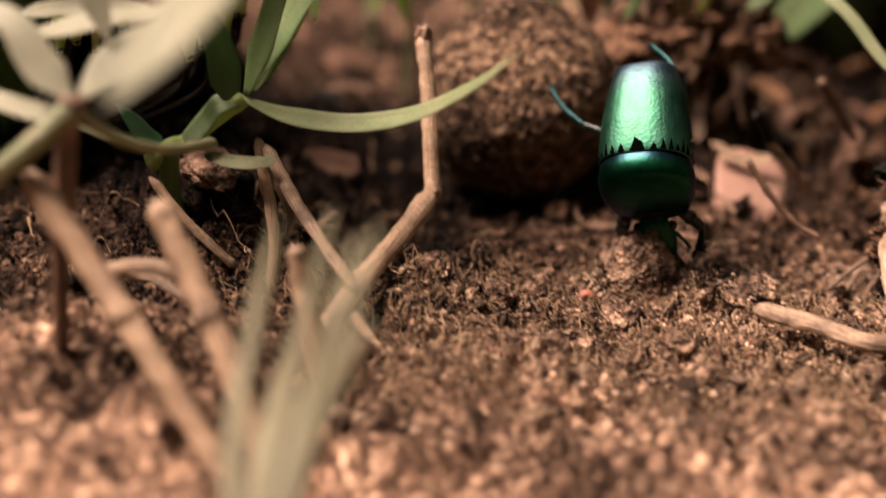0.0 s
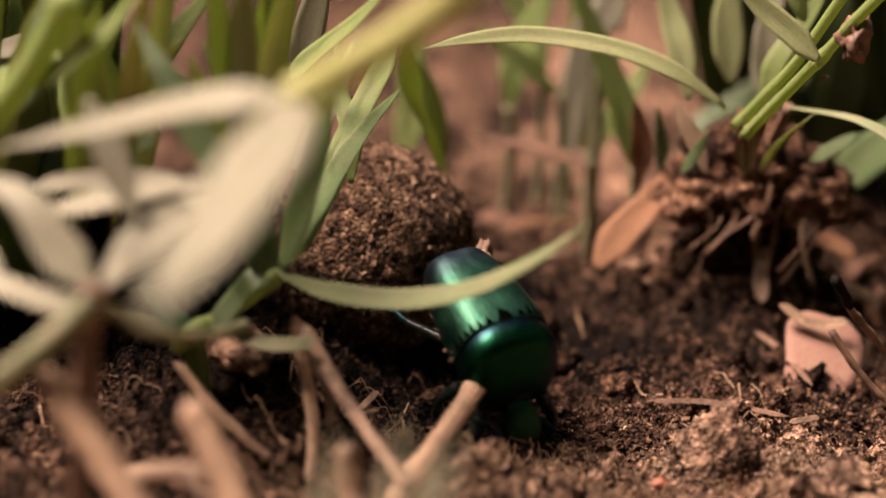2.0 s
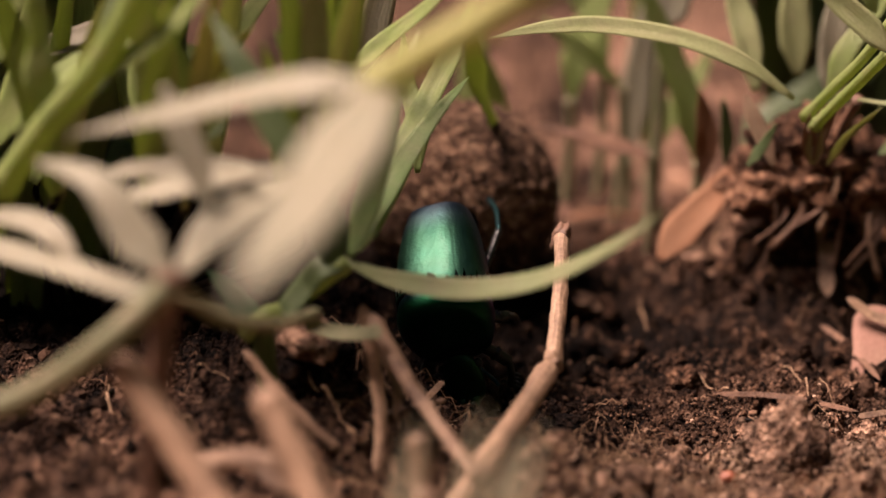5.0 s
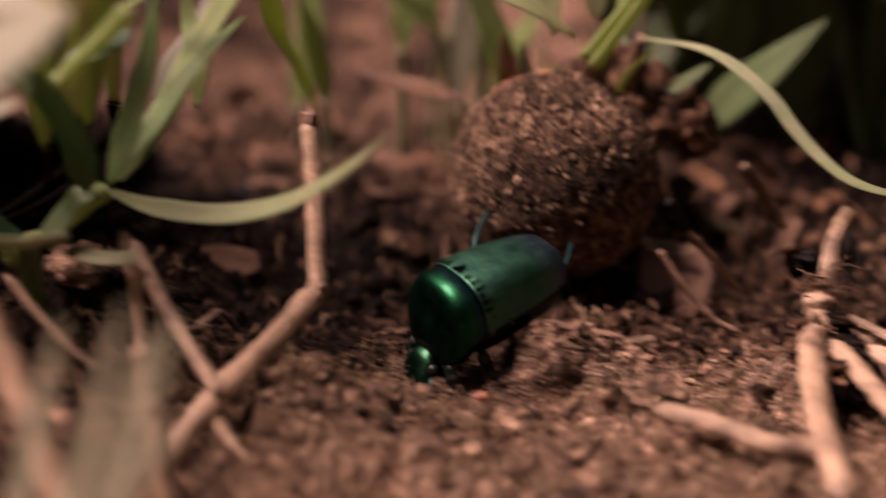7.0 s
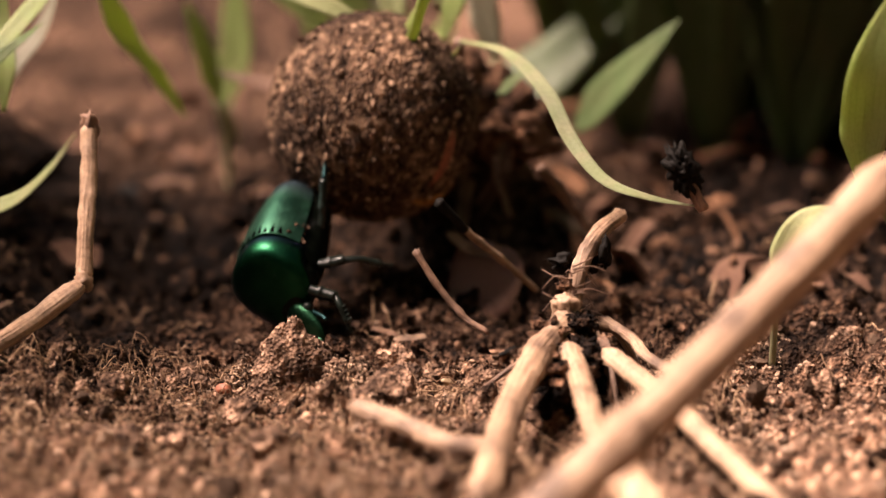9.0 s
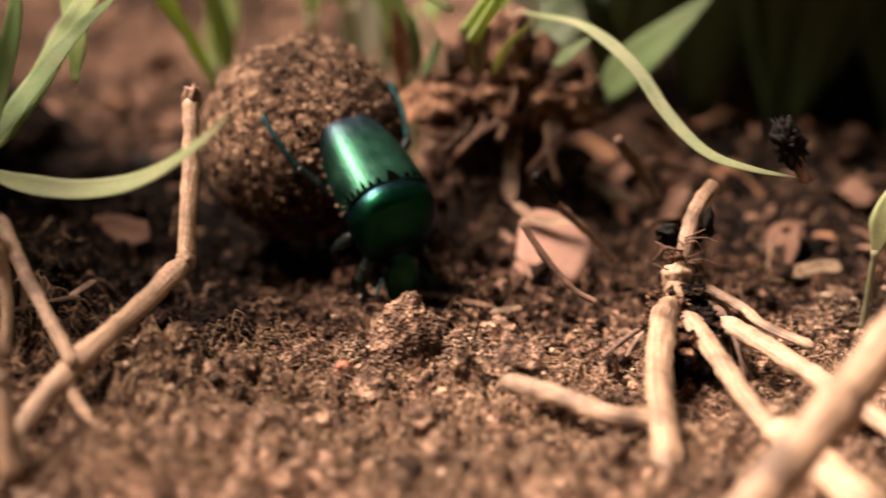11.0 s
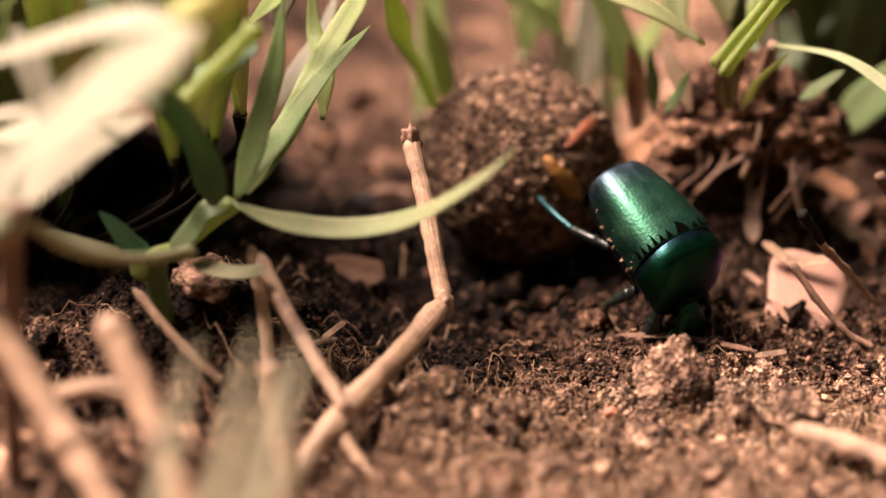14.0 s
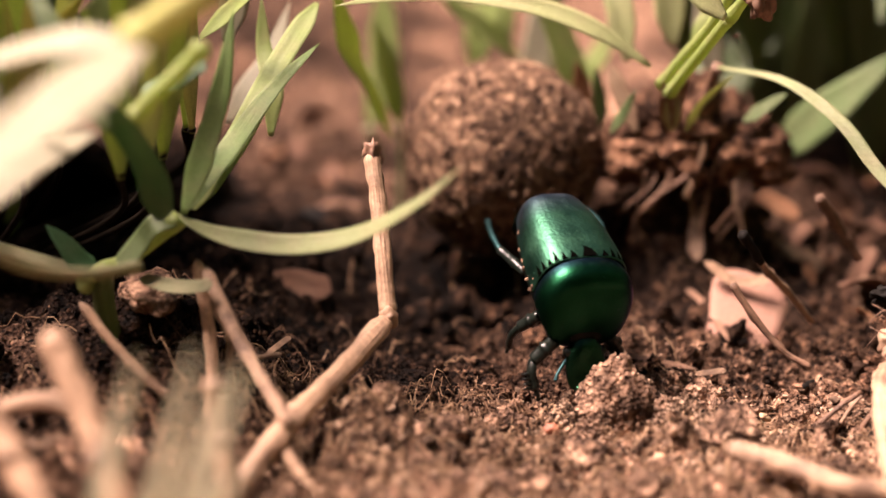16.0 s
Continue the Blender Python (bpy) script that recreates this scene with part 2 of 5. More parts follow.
ball_crumbs = crumb_mat("ball_crumbs", (0.022, 0.012, 0.008), (0.46, 0.30, 0.20))
clod_crumbs = crumb_mat("clod_crumbs", (0.15, 0.095, 0.065), (0.56, 0.39, 0.275))
fibre = crumb_mat("fibres", (0.10, 0.055, 0.033), (0.48, 0.32, 0.20))
shell = shell_mat("shell", (0.028, 0.092, 0.060), (0.064, 0.076, 0.120), 0.41, scratch=0.14)
hood = shell_mat("hood_shell", (0.0044, 0.042, 0.0190), (0.018, 0.032, 0.066), 0.31, (0.0018, 0.0003), 0.07)
facem = shell_mat("face_shell", (0.013, 0.052, 0.028), (0.01, 0.02, 0.03), 0.30, (-0.01, -0.02), 0.22)
chitin = plain_mat("black_chitin", (0.006, 0.009, 0.007), 0.3, 0.0, 0.4, gloss=0.3)
legm = plain_mat("leg_chitin", (0.010, 0.040, 0.042), 0.42, 0.8, 0.4)
blackm = plain_mat("black_husk", (0.005, 0.004, 0.003), 0.7, gloss=0.1)
# near black in place of shade, so stems below the tuft stay unseen
shadem = plain_mat("shade_stem", (0.008, 0.006, 0.004), 0.9, gloss=0.05)
gapm = plain_mat("gap_black", (0.0012, 0.0012, 0.001), 0.9, gloss=0.0)
underm = plain_mat("underside", (0.002, 0.003, 0.002), 0.35, gloss=0.08)
seedm = plain_mat("seed", (0.38, 0.27, 0.16), 0.5)
redm = plain_mat("red_chip", (0.24, 0.075, 0.035), 0.6)
ochre = plain_mat("ochre_chip", (0.33, 0.15, 0.03), 0.55)


# ---- building helpers ----
def part(name, bm, material, parent=None, label="", smooth=True):
    me = bpy.data.meshes.new(name)
    bmesh.ops.recalc_face_normals(bm, faces=bm.faces)
    bm.to_mesh(me)
    bm.free()
    me.materials.append(material)
    if smooth:
        me.polygons.foreach_set("use_smooth", [True] * len(me.polygons))
    ob = new(name, me)
    ob.parent = parent
    return tagged(ob, label)


def from_arrays(name, verts, faces, material, smooth=False):
    me = bpy.data.meshes.new(name)
    me.from_pydata(verts, [], faces)
    me.materials.append(material)
    if smooth:
        me.polygons.foreach_set("use_smooth", [True] * len(me.polygons))
    return new(name, me)


def thing(name, label, category, group="", kind=""):
    return tagged(new(name), label, category, group, kind)


def spline(pts, n):
    """n + 1 places along a smooth curve through pts (centimetres), in metres."""
    p = [Vector(q) * C for q in pts]
    p = [2 * p[0] - p[1]] + p + [2 * p[-1] - p[-2]]
    out = []
    spans = len(p) - 3
    for i in range(n + 1):
        s = i / n * spans
        k = min(int(s), spans - 1)
        u = s - k
        a, b, c, d = p[k:k + 4]
        out.append(0.5 * (2 * b + (c - a) * u + (2 * a - 5 * b + 4 * c - d) * u * u + (3 * b - a - 3 * c + d) * u ** 3))
    return out


def blade(parent, width, mat, pts, strap=False, face=(0.05, -0.62, 0.78), fold=0.16, name="blade"):
    """A grass leaf: a thin folded ribbon, broad low down and tapering to a point."""
    n, across = 26, 7
    way = spline(pts, n)
    face = Vector(face)
    bm = bmesh.new()
    uv = bm.loops.layers.uv.new("UVMap")
    rows, coords = [], {}
    ph = sum(q[0] * 7.3 + q[2] * 3.1 for q in pts)
    for i, q in enumerate(way):
        s = i / n
        t = (way[min(i + 1, n)] - way[max(i - 1, 0)]).normalized()
        side = t.cross(face).normalized()
        up = side.cross(t).normalized()
        w = width * C * 0.5
        w *= (0.86 + 0.14 * math.sin(s * 3.1)) * min(1, 0.25 + 9 * s, 0.2 + 9 * (1 - s)) if strap else (0.22 + 0.78 * min(1, s * 4)) * max(0.03, 1 - s ** 3.2)
        w *= 1 + 0.05 * math.sin(9 * s + ph)
        row = []
        for layer in (1, -1):
            for k in range(across):
                e = 2 * k / (across - 1) - 1
                wave = 0.05 * math.sin(6 * s + 2.5 * e + ph)
                z = (fold * abs(e) + wave) * w + layer * 0.006 * C * (1.2 - abs(e))
                v = bm.verts.new(q + side * (e * w) + up * z)
                coords[v] = (k / (across - 1), s * 4)
                row.append(v)
        rows.append(row)
    m = across
    for a, b in zip(rows, rows[1:]):
        for k in range(m - 1):
            bm.faces.new((a[k], a[k + 1], b[k + 1], b[k]))
            bm.faces.new((a[m + k + 1], a[m + k], b[m + k], b[m + k + 1]))
        bm.faces.new((a[m], a[0], b[0], b[m]))
        bm.faces.new((a[m - 1], a[2 * m - 1], b[2 * m - 1], b[m - 1]))
    for row in (rows[0], rows[-1]):
        bm.faces.new(row[:m] + row[:m - 1:-1])
    for f in bm.faces:
        for lp in f.loops:
            lp[uv].uv = coords[lp.vert]
    return part(name, bm, mat, parent)


def tube(pts, radius, sides=12, n=24, rough=0.07, nodes=(), taper=0.0, knob=0.35, flat=1.0, ragged=False):
    """A stalk as a bmesh: uneven, with swollen nodes and broken ends."""
    way = spline(pts, n)
    bm = bmesh.new()
    uv = bm.loops.layers.uv.new("UVMap")
    ref = Vector((0.31, -0.62, 0.72))
    rings, coords = [], {}
    for i, q in enumerate(way):
        s = i / n
        t = (way[min(i + 1, n)] - way[max(i - 1, 0)]).normalized()
        a = t.cross(ref).normalized()
        b = a.cross(t)
        r = radius * C * (1 - taper * s)
        for c in nodes:
            r *= 1 + knob * math.exp(-((s - c) / 0.035) ** 2)
        if ragged:
            r *= min(1, 0.45 + 14 * s, 0.45 + 14 * (1 - s))
        ring = []
        for k in range(sides):
            g = 2 * math.pi * k / sides
            w = 1 + rough * noise.noise(q * 900 + Vector((math.cos(g), math.sin(g), 0)) * 1.3) + 0.05 * math.cos(5 * g)
            end = t * (radius * C * 0.5 * noise.noise(Vector((g, s * 5, radius * 9)))) if i in (0, n) else Vector()
            v = bm.verts.new(q + (a * math.cos(g) + b * math.sin(g) * flat) * (r * w) + end)
            coords[v] = (k / sides, s * 4)
            ring.append(v)
        rings.append(ring)
    for a, b in zip(rings, rings[1:]):
        for k in range(sides):
            bm.faces.new((a[k], a[(k + 1) % sides], b[(k + 1) % sides], b[k]))
    bm.faces.new(rings[0])
    bm.faces.new(rings[-1])
    for f in bm.faces:
        for lp in f.loops:
            lp[uv].uv = coords[lp.vert]
    return bm


def stem(parent, radius, mat, pts):
    return part("stem", tube(pts, radius, nodes=(0.02, 0.98), rough=0.05), mat, parent)


def stalk(parent, radius, mat, pts):
    """A dry stalk under a clump, or a thing of its own where parent is None."""
    bm = tube(pts, radius, sides=14, n=40, nodes=(0.05, 0.48, 0.95), rough=0.20, flat=0.75, knob=0.08, ragged=True)
    if parent:
        return part("stalk", bm, mat, parent)
    ob = tagged(part("dry_stalk", bm, mat), "broken dry tan grass stalk standing in dark soil", "dry stalk", "dead stalks")
    if radius > 0.08:
        mid = spline(pts, 40)
        collar = [tuple(mid[i] / C) for i in (18, 19, 20)]
        part("node", tube(collar, radius * 1.12, sides=14, n=8, rough=0.25, flat=0.78, nodes=(0.5,), knob=0.1, ragged=True), straw, ob, "swollen darker joint")
    return ob


def hinge(ob, at):
    """Moves the origin of ob to a place in centimetres, so that it turns there."""
    ob.data.transform(Matrix.Translation(-Vector(at) * C))
    ob.location = Vector(at) * C
    return ob


def twig(parent, radius, mat, pts):
    bm = tube(pts, radius, sides=10, n=22, nodes=(0.3, 0.62), rough=0.3, taper=0.25)
    return tagged(part("twig", bm, mat), "thin dark brown twig with a charred tip on soil", "twig", "fallen twigs")


def chip(parent, radius, mat, pts):
    return tagged(blade(None, radius * 2, mat, pts, strap=True, fold=0.3, name="litter_chip"), "dry reddish brown plant fragment lying on soil", "litter", "plant litter")


def lump(seed, size, stretch=(1, 1, 1), rough=0.28, sub=4, freq=1.7):
    """An irregular clod as a bmesh, size is its radius in centimetres."""
    bm = bmesh.new()
    bmesh.ops.create_icosphere(bm, subdivisions=sub, radius=1.0)
    off = Vector((seed * 3.7, seed * 1.3, seed * 5.9))
    for v in bm.verts:
        p = v.co.copy()
        d = 1 + rough * noise.noise(p * freq + off) * 1.6 + rough * 0.6 * noise.noise(p * freq * 3.1 + off) + rough * 0.35 * noise.noise(p * freq * 8 + off)
        v.co = Vector((p.x * stretch[0], p.y * stretch[1], p.z * stretch[2])) * (d * size * C)
    return bm


# ---- ground ----
def smooth(a, b, x):
    u = min(1, max(0, (x - a) / (b - a)))
    return u * u * (3 - 2 * u)


def height(x, y):
    """Height of the soil in centimetres at a place in centimetres."""
    near = 1 - smooth(9, 22, math.hypot(x, y))
    h = 0.35 * smooth(-1.4, -3.0, x) * (1 - smooth(1.0, 3.5, y))
    h += 0.55 * math.exp(-((x + 3.1) ** 2 + (y + 1.7) ** 2) / 0.9)
    h += 1.35 * math.exp(-((x - 1.85) / 0.85) ** 2 - ((y - 2.45) / 0.75) ** 2)
    h -= 0.9 * math.exp(-((x + 5.2) / 1.3) ** 2 - ((y - 2.9) / 1.2) ** 2)
    h += 0.28 * math.exp(-((x + 1.0) ** 2 + (y + 2.6) ** 2) / 0.8)
    h += 0.18 * smooth(-2.0, -4.5, y) - 0.25 * math.exp(-((x + 0.6) ** 2 + (y - 0.9) ** 2) / 1.6)
    h += 0.5 * smooth(5, 14, y)
    p = Vector((x, y, 0))
    h += near * (0.16 * noise.noise(p * 0.55) + 0.11 * noise.noise(p * 1.6) + 0.15 * noise.noise(p * 4.1 + Vector((5, 2, 1))))
    h += near * (0.105 * noise.noise(p * 9.0) + 0.04 * noise.noise(p * 19.0))
    if near > 0:
        d = noise.voronoi(p * 2.6 + 0.5 * noise.noise_vector(p * 1.7))[0]
        h += near * 0.13 * (smooth(0.0, 0.4, d[1] - d[0]) - 0.5) * (0.75 + 0.6 * noise.noise(p * 0.8))
        h += 0.10 * smooth(-2.4, -3.2, y) * near * noise.noise(p * 1.2 + Vector((3, 1, 4)))
    return h


def axis_steps(lo, hi, step, far):
    mid = [lo + step * i for i in range(int(round((hi - lo) / step)) + 1)]
    out, d = [], step
    e = mid[-1]
    while e < far:
        d *= 1.22
        e += d
        out.append(e)
    pre, d, e = [], step, mid[0]
    while e > -far:
        d *= 1.22
        e -= d
        pre.append(e)
    return pre[::-1] + mid + out


xs, ys = axis_steps(-6.0, 8.0, 0.045, 5000), axis_steps(-5.5, 5.5, 0.045, 5000)
gv = [(x * C, y * C, height(x, y) * C) for y in ys for x in xs]
nx = len(xs)
gf = [(j * nx + i, j * nx + i + 1, (j + 1) * nx + i + 1, (j + 1) * nx + i) for j in range(len(ys) - 1) for i in range(nx - 1)]
ground = from_arrays("ground", gv, gf, soil, True)
tagged(ground, "crumbly dark brown soil with sandy tan patches, middle darkened for shade", "soil", kind="structure")

# loose grains on the soil
rng = random.Random(4)
ico = bmesh.new()
bmesh.ops.create_icosphere(ico, subdivisions=1, radius=1.0)
base_v = np.array([v.co[:] for v in ico.verts])
base_f = np.array([[v.index for v in f.verts] for f in ico.faces])
ico.free()
heaps = {"sand": ([], []), "humus": ([], []), "shade_soil": ([], [])}
nrng = np.random.default_rng(7)
for i in range(84000):
    y = rng.uniform(-5.2, 6.0)
    x = rng.uniform(-6.0, 8.0)
    r = 0.010 + 0.034 * rng.random() ** 3 + (0.08 * rng.random() if rng.random() < 0.03 else 0)
    if i >= 20000:
        x, y = rng.uniform(-3.6, 5.4), rng.uniform(-4.4, 0.6)
        r = 0.006 + 0.020 * rng.random() ** 2
    lift = 0.0
    if i >= 80000:
        # grains clinging to the clods near the beetle
        cx, cy, size = ((1.14, -1.86, 0.34), (1.50, -1.88, 0.34), (0.93, -2.02, 0.26), (2.10, -2.35, 0.28))[i % 4]
        a, d = rng.uniform(0, 6.28), math.sqrt(rng.random())
        x, y = cx + size * 1.25 * d * math.cos(a), cy + size * 1.1 * d * math.sin(a)
        lift = size * 1.1 * math.sqrt(max(0, 1 - d * d)) * rng.uniform(0.75, 1.0) * 0.72
    v = base_v * nrng.uniform(0.65, 1.25, (12, 1)) * nrng.uniform(0.6, 1.2, 3) * r
    a = rng.uniform(0, 6.28)
    v = v @ np.array([[math.cos(a), math.sin(a), 0], [-math.sin(a), math.cos(a), 0], [0, 0, 1]])
    kind = "sand" if i >= 80000 or y + 0.9 * noise.noise(Vector((x, y, 0)) * 0.9) + 0.12 * rng.uniform(-4, 4) < -1.7 + 0.25 * x else "humus"
    # left of the ball the grass's shade is coloured into the grains
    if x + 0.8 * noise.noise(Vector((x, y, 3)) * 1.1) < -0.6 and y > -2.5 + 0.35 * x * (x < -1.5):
        kind = "shade_soil"
    vs, fs = heaps[kind]
    fs.append(base_f + 12 * len(fs))
    vs.append((v + (x, y, height(x, y) + lift + 0.3 * r)) * C)
for key, mat, label in (("sand", crumbs_m, "loose tan and brown sandy soil grains"), ("humus", humus_m, "loose dark brown humus grains"), ("shade_soil", shade_soil_m, "loose dark humus grains, blackened for the shade of the grass")):
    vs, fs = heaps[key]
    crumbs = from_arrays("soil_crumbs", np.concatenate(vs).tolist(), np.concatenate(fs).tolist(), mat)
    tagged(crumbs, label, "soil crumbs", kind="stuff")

# crumbly lumps of soil, larger than the grains
shapes = []
for k in range(8):
    bm = lump(200 + k, 1.0 / C, (1.0, 0.85, 0.62), 0.55, 3, 1.5)
    shapes.append((np.array([v.co[:] for v in bm.verts]), np.array([[v.index for v in f.verts] for f in bm.faces])))
    bm.free()
clumps = {"sand": ([], [], 0), "humus": ([], [], 0), "shade_soil": ([], [], 0)}
for i in range(760):
    x, y = rng.uniform(-4.8, 6.2), rng.uniform(-3.8, 4.2)
    r = 0.045 + 0.17 * rng.random() ** 2.4
    if y < -2.6:
        r *= 0.6
    sv, sf = shapes[i % 8]
    a, b = rng.uniform(0, 6.28), rng.uniform(0, 6.28)
    turn = np.array((Euler((b, 0.5 * b, a)).to_matrix()))
    kind = "sand" if y + 0.9 * noise.noise(Vector((x, y, 0)) * 0.9) < -1.75 + 0.25 * x else "humus"
    # lumps there take the same shade-darkened colour
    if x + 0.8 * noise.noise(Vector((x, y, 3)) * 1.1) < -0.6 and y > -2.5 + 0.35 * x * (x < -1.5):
        kind = "shade_soil"
    vs, fs, count = clumps[kind]
    vs.append((sv @ turn.T * r + (x, y, height(x, y) - 0.12 * r)) * C)
    fs.append(sf + count)
    clumps[kind] = (vs, fs, count + len(sv))
for key, mat, label in (("sand", sand_lump, "crumbling tan lumps of sandy soil"), ("humus", humus_lump, "crumbling dark brown lumps of humus"), ("shade_soil", shade_soil_lump, "crumbling dark humus lumps, blackened for the shade of the grass")):
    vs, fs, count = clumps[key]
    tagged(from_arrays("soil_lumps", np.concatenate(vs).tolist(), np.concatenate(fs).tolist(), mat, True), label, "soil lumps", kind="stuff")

# fine rootlets and fibres
fv, ff = [], []
for i in range(2600):
    x, y = rng.uniform(-5, 7), rng.uniform(-4.6, 3.5)
    a, ln, rad = rng.uniform(0, 6.28), rng.uniform(0.2, 0.8), rng.uniform(0.004, 0.009)
    bend, lift, prev = rng.uniform(-2.5, 2.5), rng.uniform(0, 0.14), None
    if i > 220:
        x, y = rng.uniform(-2.5, 5), rng.uniform(-4.8, -1.6)
        ln, rad = rng.uniform(0.1, 0.55), rng.uniform(0.003, 0.008)
        bend, lift = rng.uniform(-4, 4), rng.uniform(0.0, 0.10)
    for k in range(9):
        s = k / 8
        a2 = a + bend * s
        x += math.cos(a2) * ln / 8
        y += math.sin(a2) * ln / 8
        c = Vector((x, y, height(x, y) + 0.02 + lift * math.sin(3.14 * s)))
        nrm = Vector((-math.sin(a2), math.cos(a2), 0))
        ring = []
        for q in range(4):
            g = q * math.pi / 2
            ring.append(len(fv))
            fv.append(((c + nrm * (rad * math.cos(g)) + Vector((0, 0, rad * math.sin(g)))) * C)[:])
        if prev:
            for q in range(4):
                ff.append((prev[q], prev[(q + 1) % 4], ring[(q + 1) % 4], ring[q]))
        prev = ring
fibres = from_arrays("root_fibres", fv, ff, fibre, True)
tagged(fibres, "fine tan rootlets and plant fibres on the soil", "root fibres", kind="stuff")

# ---- living grass ----
runner = thing("grass_runner", "pale sunlit creeping grass runner with broad drooping leaves", "grass")
blade(runner, 0.43, pale, [(-2.02, -4.70, 4.02), (-2.18, -5.90, 3.89), (-2.32, -6.80, 3.77), (-2.42, -7.20, 3.69), (-2.53, -7.60, 3.58)])
blade(runner, 0.25, pale, [(-2.12, -5.00, 3.98), (-2.63, -4.90, 3.92), (-3.28, -4.60, 3.69), (-4.23, -4.20, 3.36)])
blade(runner, 0.29, pale, [(-3.44, -4.80, 2.62), (-3.68, -4.70, 2.83), (-3.98, -4.50, 3.14), (-4.47, -4.20, 3.18)])
blade(runner, 0.28, pale, [(-3.41, -4.80, 2.61), (-3.21, -4.30, 2.82), (-3.05, -4.00, 2.89), (-2.80, -3.50, 2.95)])
blade(runner, 0.18, pale, [(-3.44, -4.80, 2.47), (-3.90, -4.50, 2.44), (-4.43, -4.10, 2.41), (-5.19, -3.60, 2.36)], strap=True)
blade(runner, 0.20, pale, [(-4.25, -4.10, 2.46), (-4.51, -3.90, 2.59), (-4.81, -3.70, 2.59), (-5.21, -3.50, 2.53)])
blade(runner, 0.23, pale, [(-3.63, -4.00, 3.67), (-3.48, -4.10, 3.39), (-3.36, -4.20, 3.11), (-3.27, -4.30, 2.89)])
blade(runner, 0.19, pale, [(-4.20, -3.60, 2.70), (-3.60, -3.80, 2.90), (-3.20, -3.90, 3.02), (-2.75, -4.05, 3.16)])
stem(runner, 0.084, brown, [(-3.44, -4.80, 2.65), (-3.50, -4.80, 2.34), (-3.53, -4.80, 2.02), (-3.58, -4.80, 1.53)])
stem(runner, 0.043, dimgreen, [(-3.44, -4.80, 2.57), (-3.21, -4.40, 2.19), (-2.96, -3.80, 1.90), (-2.74, -3.00, 1.67)])
stem(runner, 0.083, dimgreen, [(-3.44, -4.80, 2.57), (-3.82, -5.00, 2.24), (-4.31, -5.00, 1.87), (-4.77, -5.00, 1.65)])
stem(runner, 0.108, yellow, [(-2.12, -5.00, 3.98), (-1.80, -5.10, 4.21), (-1.48, -5.20, 4.43), (-1.10, -5.30, 4.75)])
blade(runner, 0.21, pale, [(-2.12, -5.00, 3.98), (-1.69, -4.80, 4.24), (-1.22, -4.40, 4.49), (-0.67, -4.00, 4.80)])
blade(runner, 0.17, pale, [(-4.23, -3.20, 2.80), (-3.78, -3.20, 2.86), (-3.44, -3.30, 2.91), (-3.10, -3.40, 2.89)], strap=True)
stem(runner, 0.062, green, [(-2.59, -3.40, 3.03), (-2.45, -3.40, 3.18), (-2.29, -3.40, 3.33), (-2.05, -3.40, 3.58)])
stem(runner, 0.06, brown, [(-3.60, -4.80, 1.70), (-3.62, -4.8, 1.0), (-3.65, -4.8, 0.2)])

tuft = thing("grass_tuft", "dense green grass tuft with dusty upright blades", "grass")
blade(tuft, 0.25, deep, [(-2.74, -3.60, 2.96), (-2.95, -3.50, 3.25), (-3.22, -3.30, 3.64), (-3.51, -3.00, 4.01)])
stem(tuft, 0.108, green, [(-5.25, -2.60, 2.43), (-4.76, -2.80, 3.06), (-4.34, -3.00, 3.53), (-3.90, -3.20, 4.20)])
blade(tuft, 0.25, green, [(-4.76, -2.80, 3.06), (-4.82, -2.80, 3.42), (-4.79, -2.80, 3.72), (-4.86, -2.80, 4.22)])
blade(tuft, 0.24, deep, [(-4.60, -2.60, 3.12), (-4.39, -2.50, 3.46), (-4.33, -2.40, 3.83), (-4.17, -2.20, 4.27)])
blade(tuft, 0.17, green, [(-4.35, -3.00, 3.40), (-3.92, -3.20, 3.75), (-3.61, -3.30, 4.02), (-3.31, -3.40, 4.37)])
blade(tuft, 0.22, green, [(-5.46, -2.20, 3.22), (-5.25, -2.20, 3.58), (-5.15, -2.20, 3.85), (-5.00, -2.20, 4.20)])
blade(tuft, 0.15, green, [(-2.93, -1.50, 2.86), (-3.03, -1.80, 3.26), (-3.13, -1.84, 3.47), (-3.21, -1.84, 3.60)])
blade(tuft, 0.34, pale, [(-2.76, 0.50, 2.69), (-2.63, 0.40, 3.14), (-2.52, 0.30, 3.58), (-2.45, 0.30, 3.99)])
blade(tuft, 0.21, green, [(-2.75, -0.60, 2.99), (-2.46, -0.60, 3.25), (-2.06, -0.80, 3.62), (-1.73, -1.00, 4.02)])
blade(tuft, 0.10, deep, [(-3.63, -2.50, 2.89), (-3.52, -2.50, 2.99), (-3.50, -2.50, 3.02)])
blade(tuft, 0.64, green, [(-5.98, 1.20, 2.33), (-5.37, 1.20, 2.52), (-4.68, 1.30, 2.57), (-3.83, 1.40, 2.45)])
blade(tuft, 0.45, deep, [(-5.13, 0.00, 1.67), (-4.88, 0.50, 2.00), (-4.50, 1.00, 2.23), (-4.06, 1.60, 2.52)])
blade(tuft, 0.33, green, [(-5.79, -1.50, 2.27), (-5.42, -1.50, 2.87), (-5.28, -1.40, 3.42), (-5.22, -1.30, 4.05)])
blade(tuft, 0.39, green, [(-5.48, -1.00, 1.98), (-5.20, -0.80, 2.60), (-5.08, -0.60, 3.16), (-5.10, -0.40, 3.82)])
blade(tuft, 0.32, green, [(-4.64, -0.50, 2.23), (-4.69, -0.40, 2.67), (-4.88, -0.20, 3.08), (-5.22, 0.00, 3.54)])
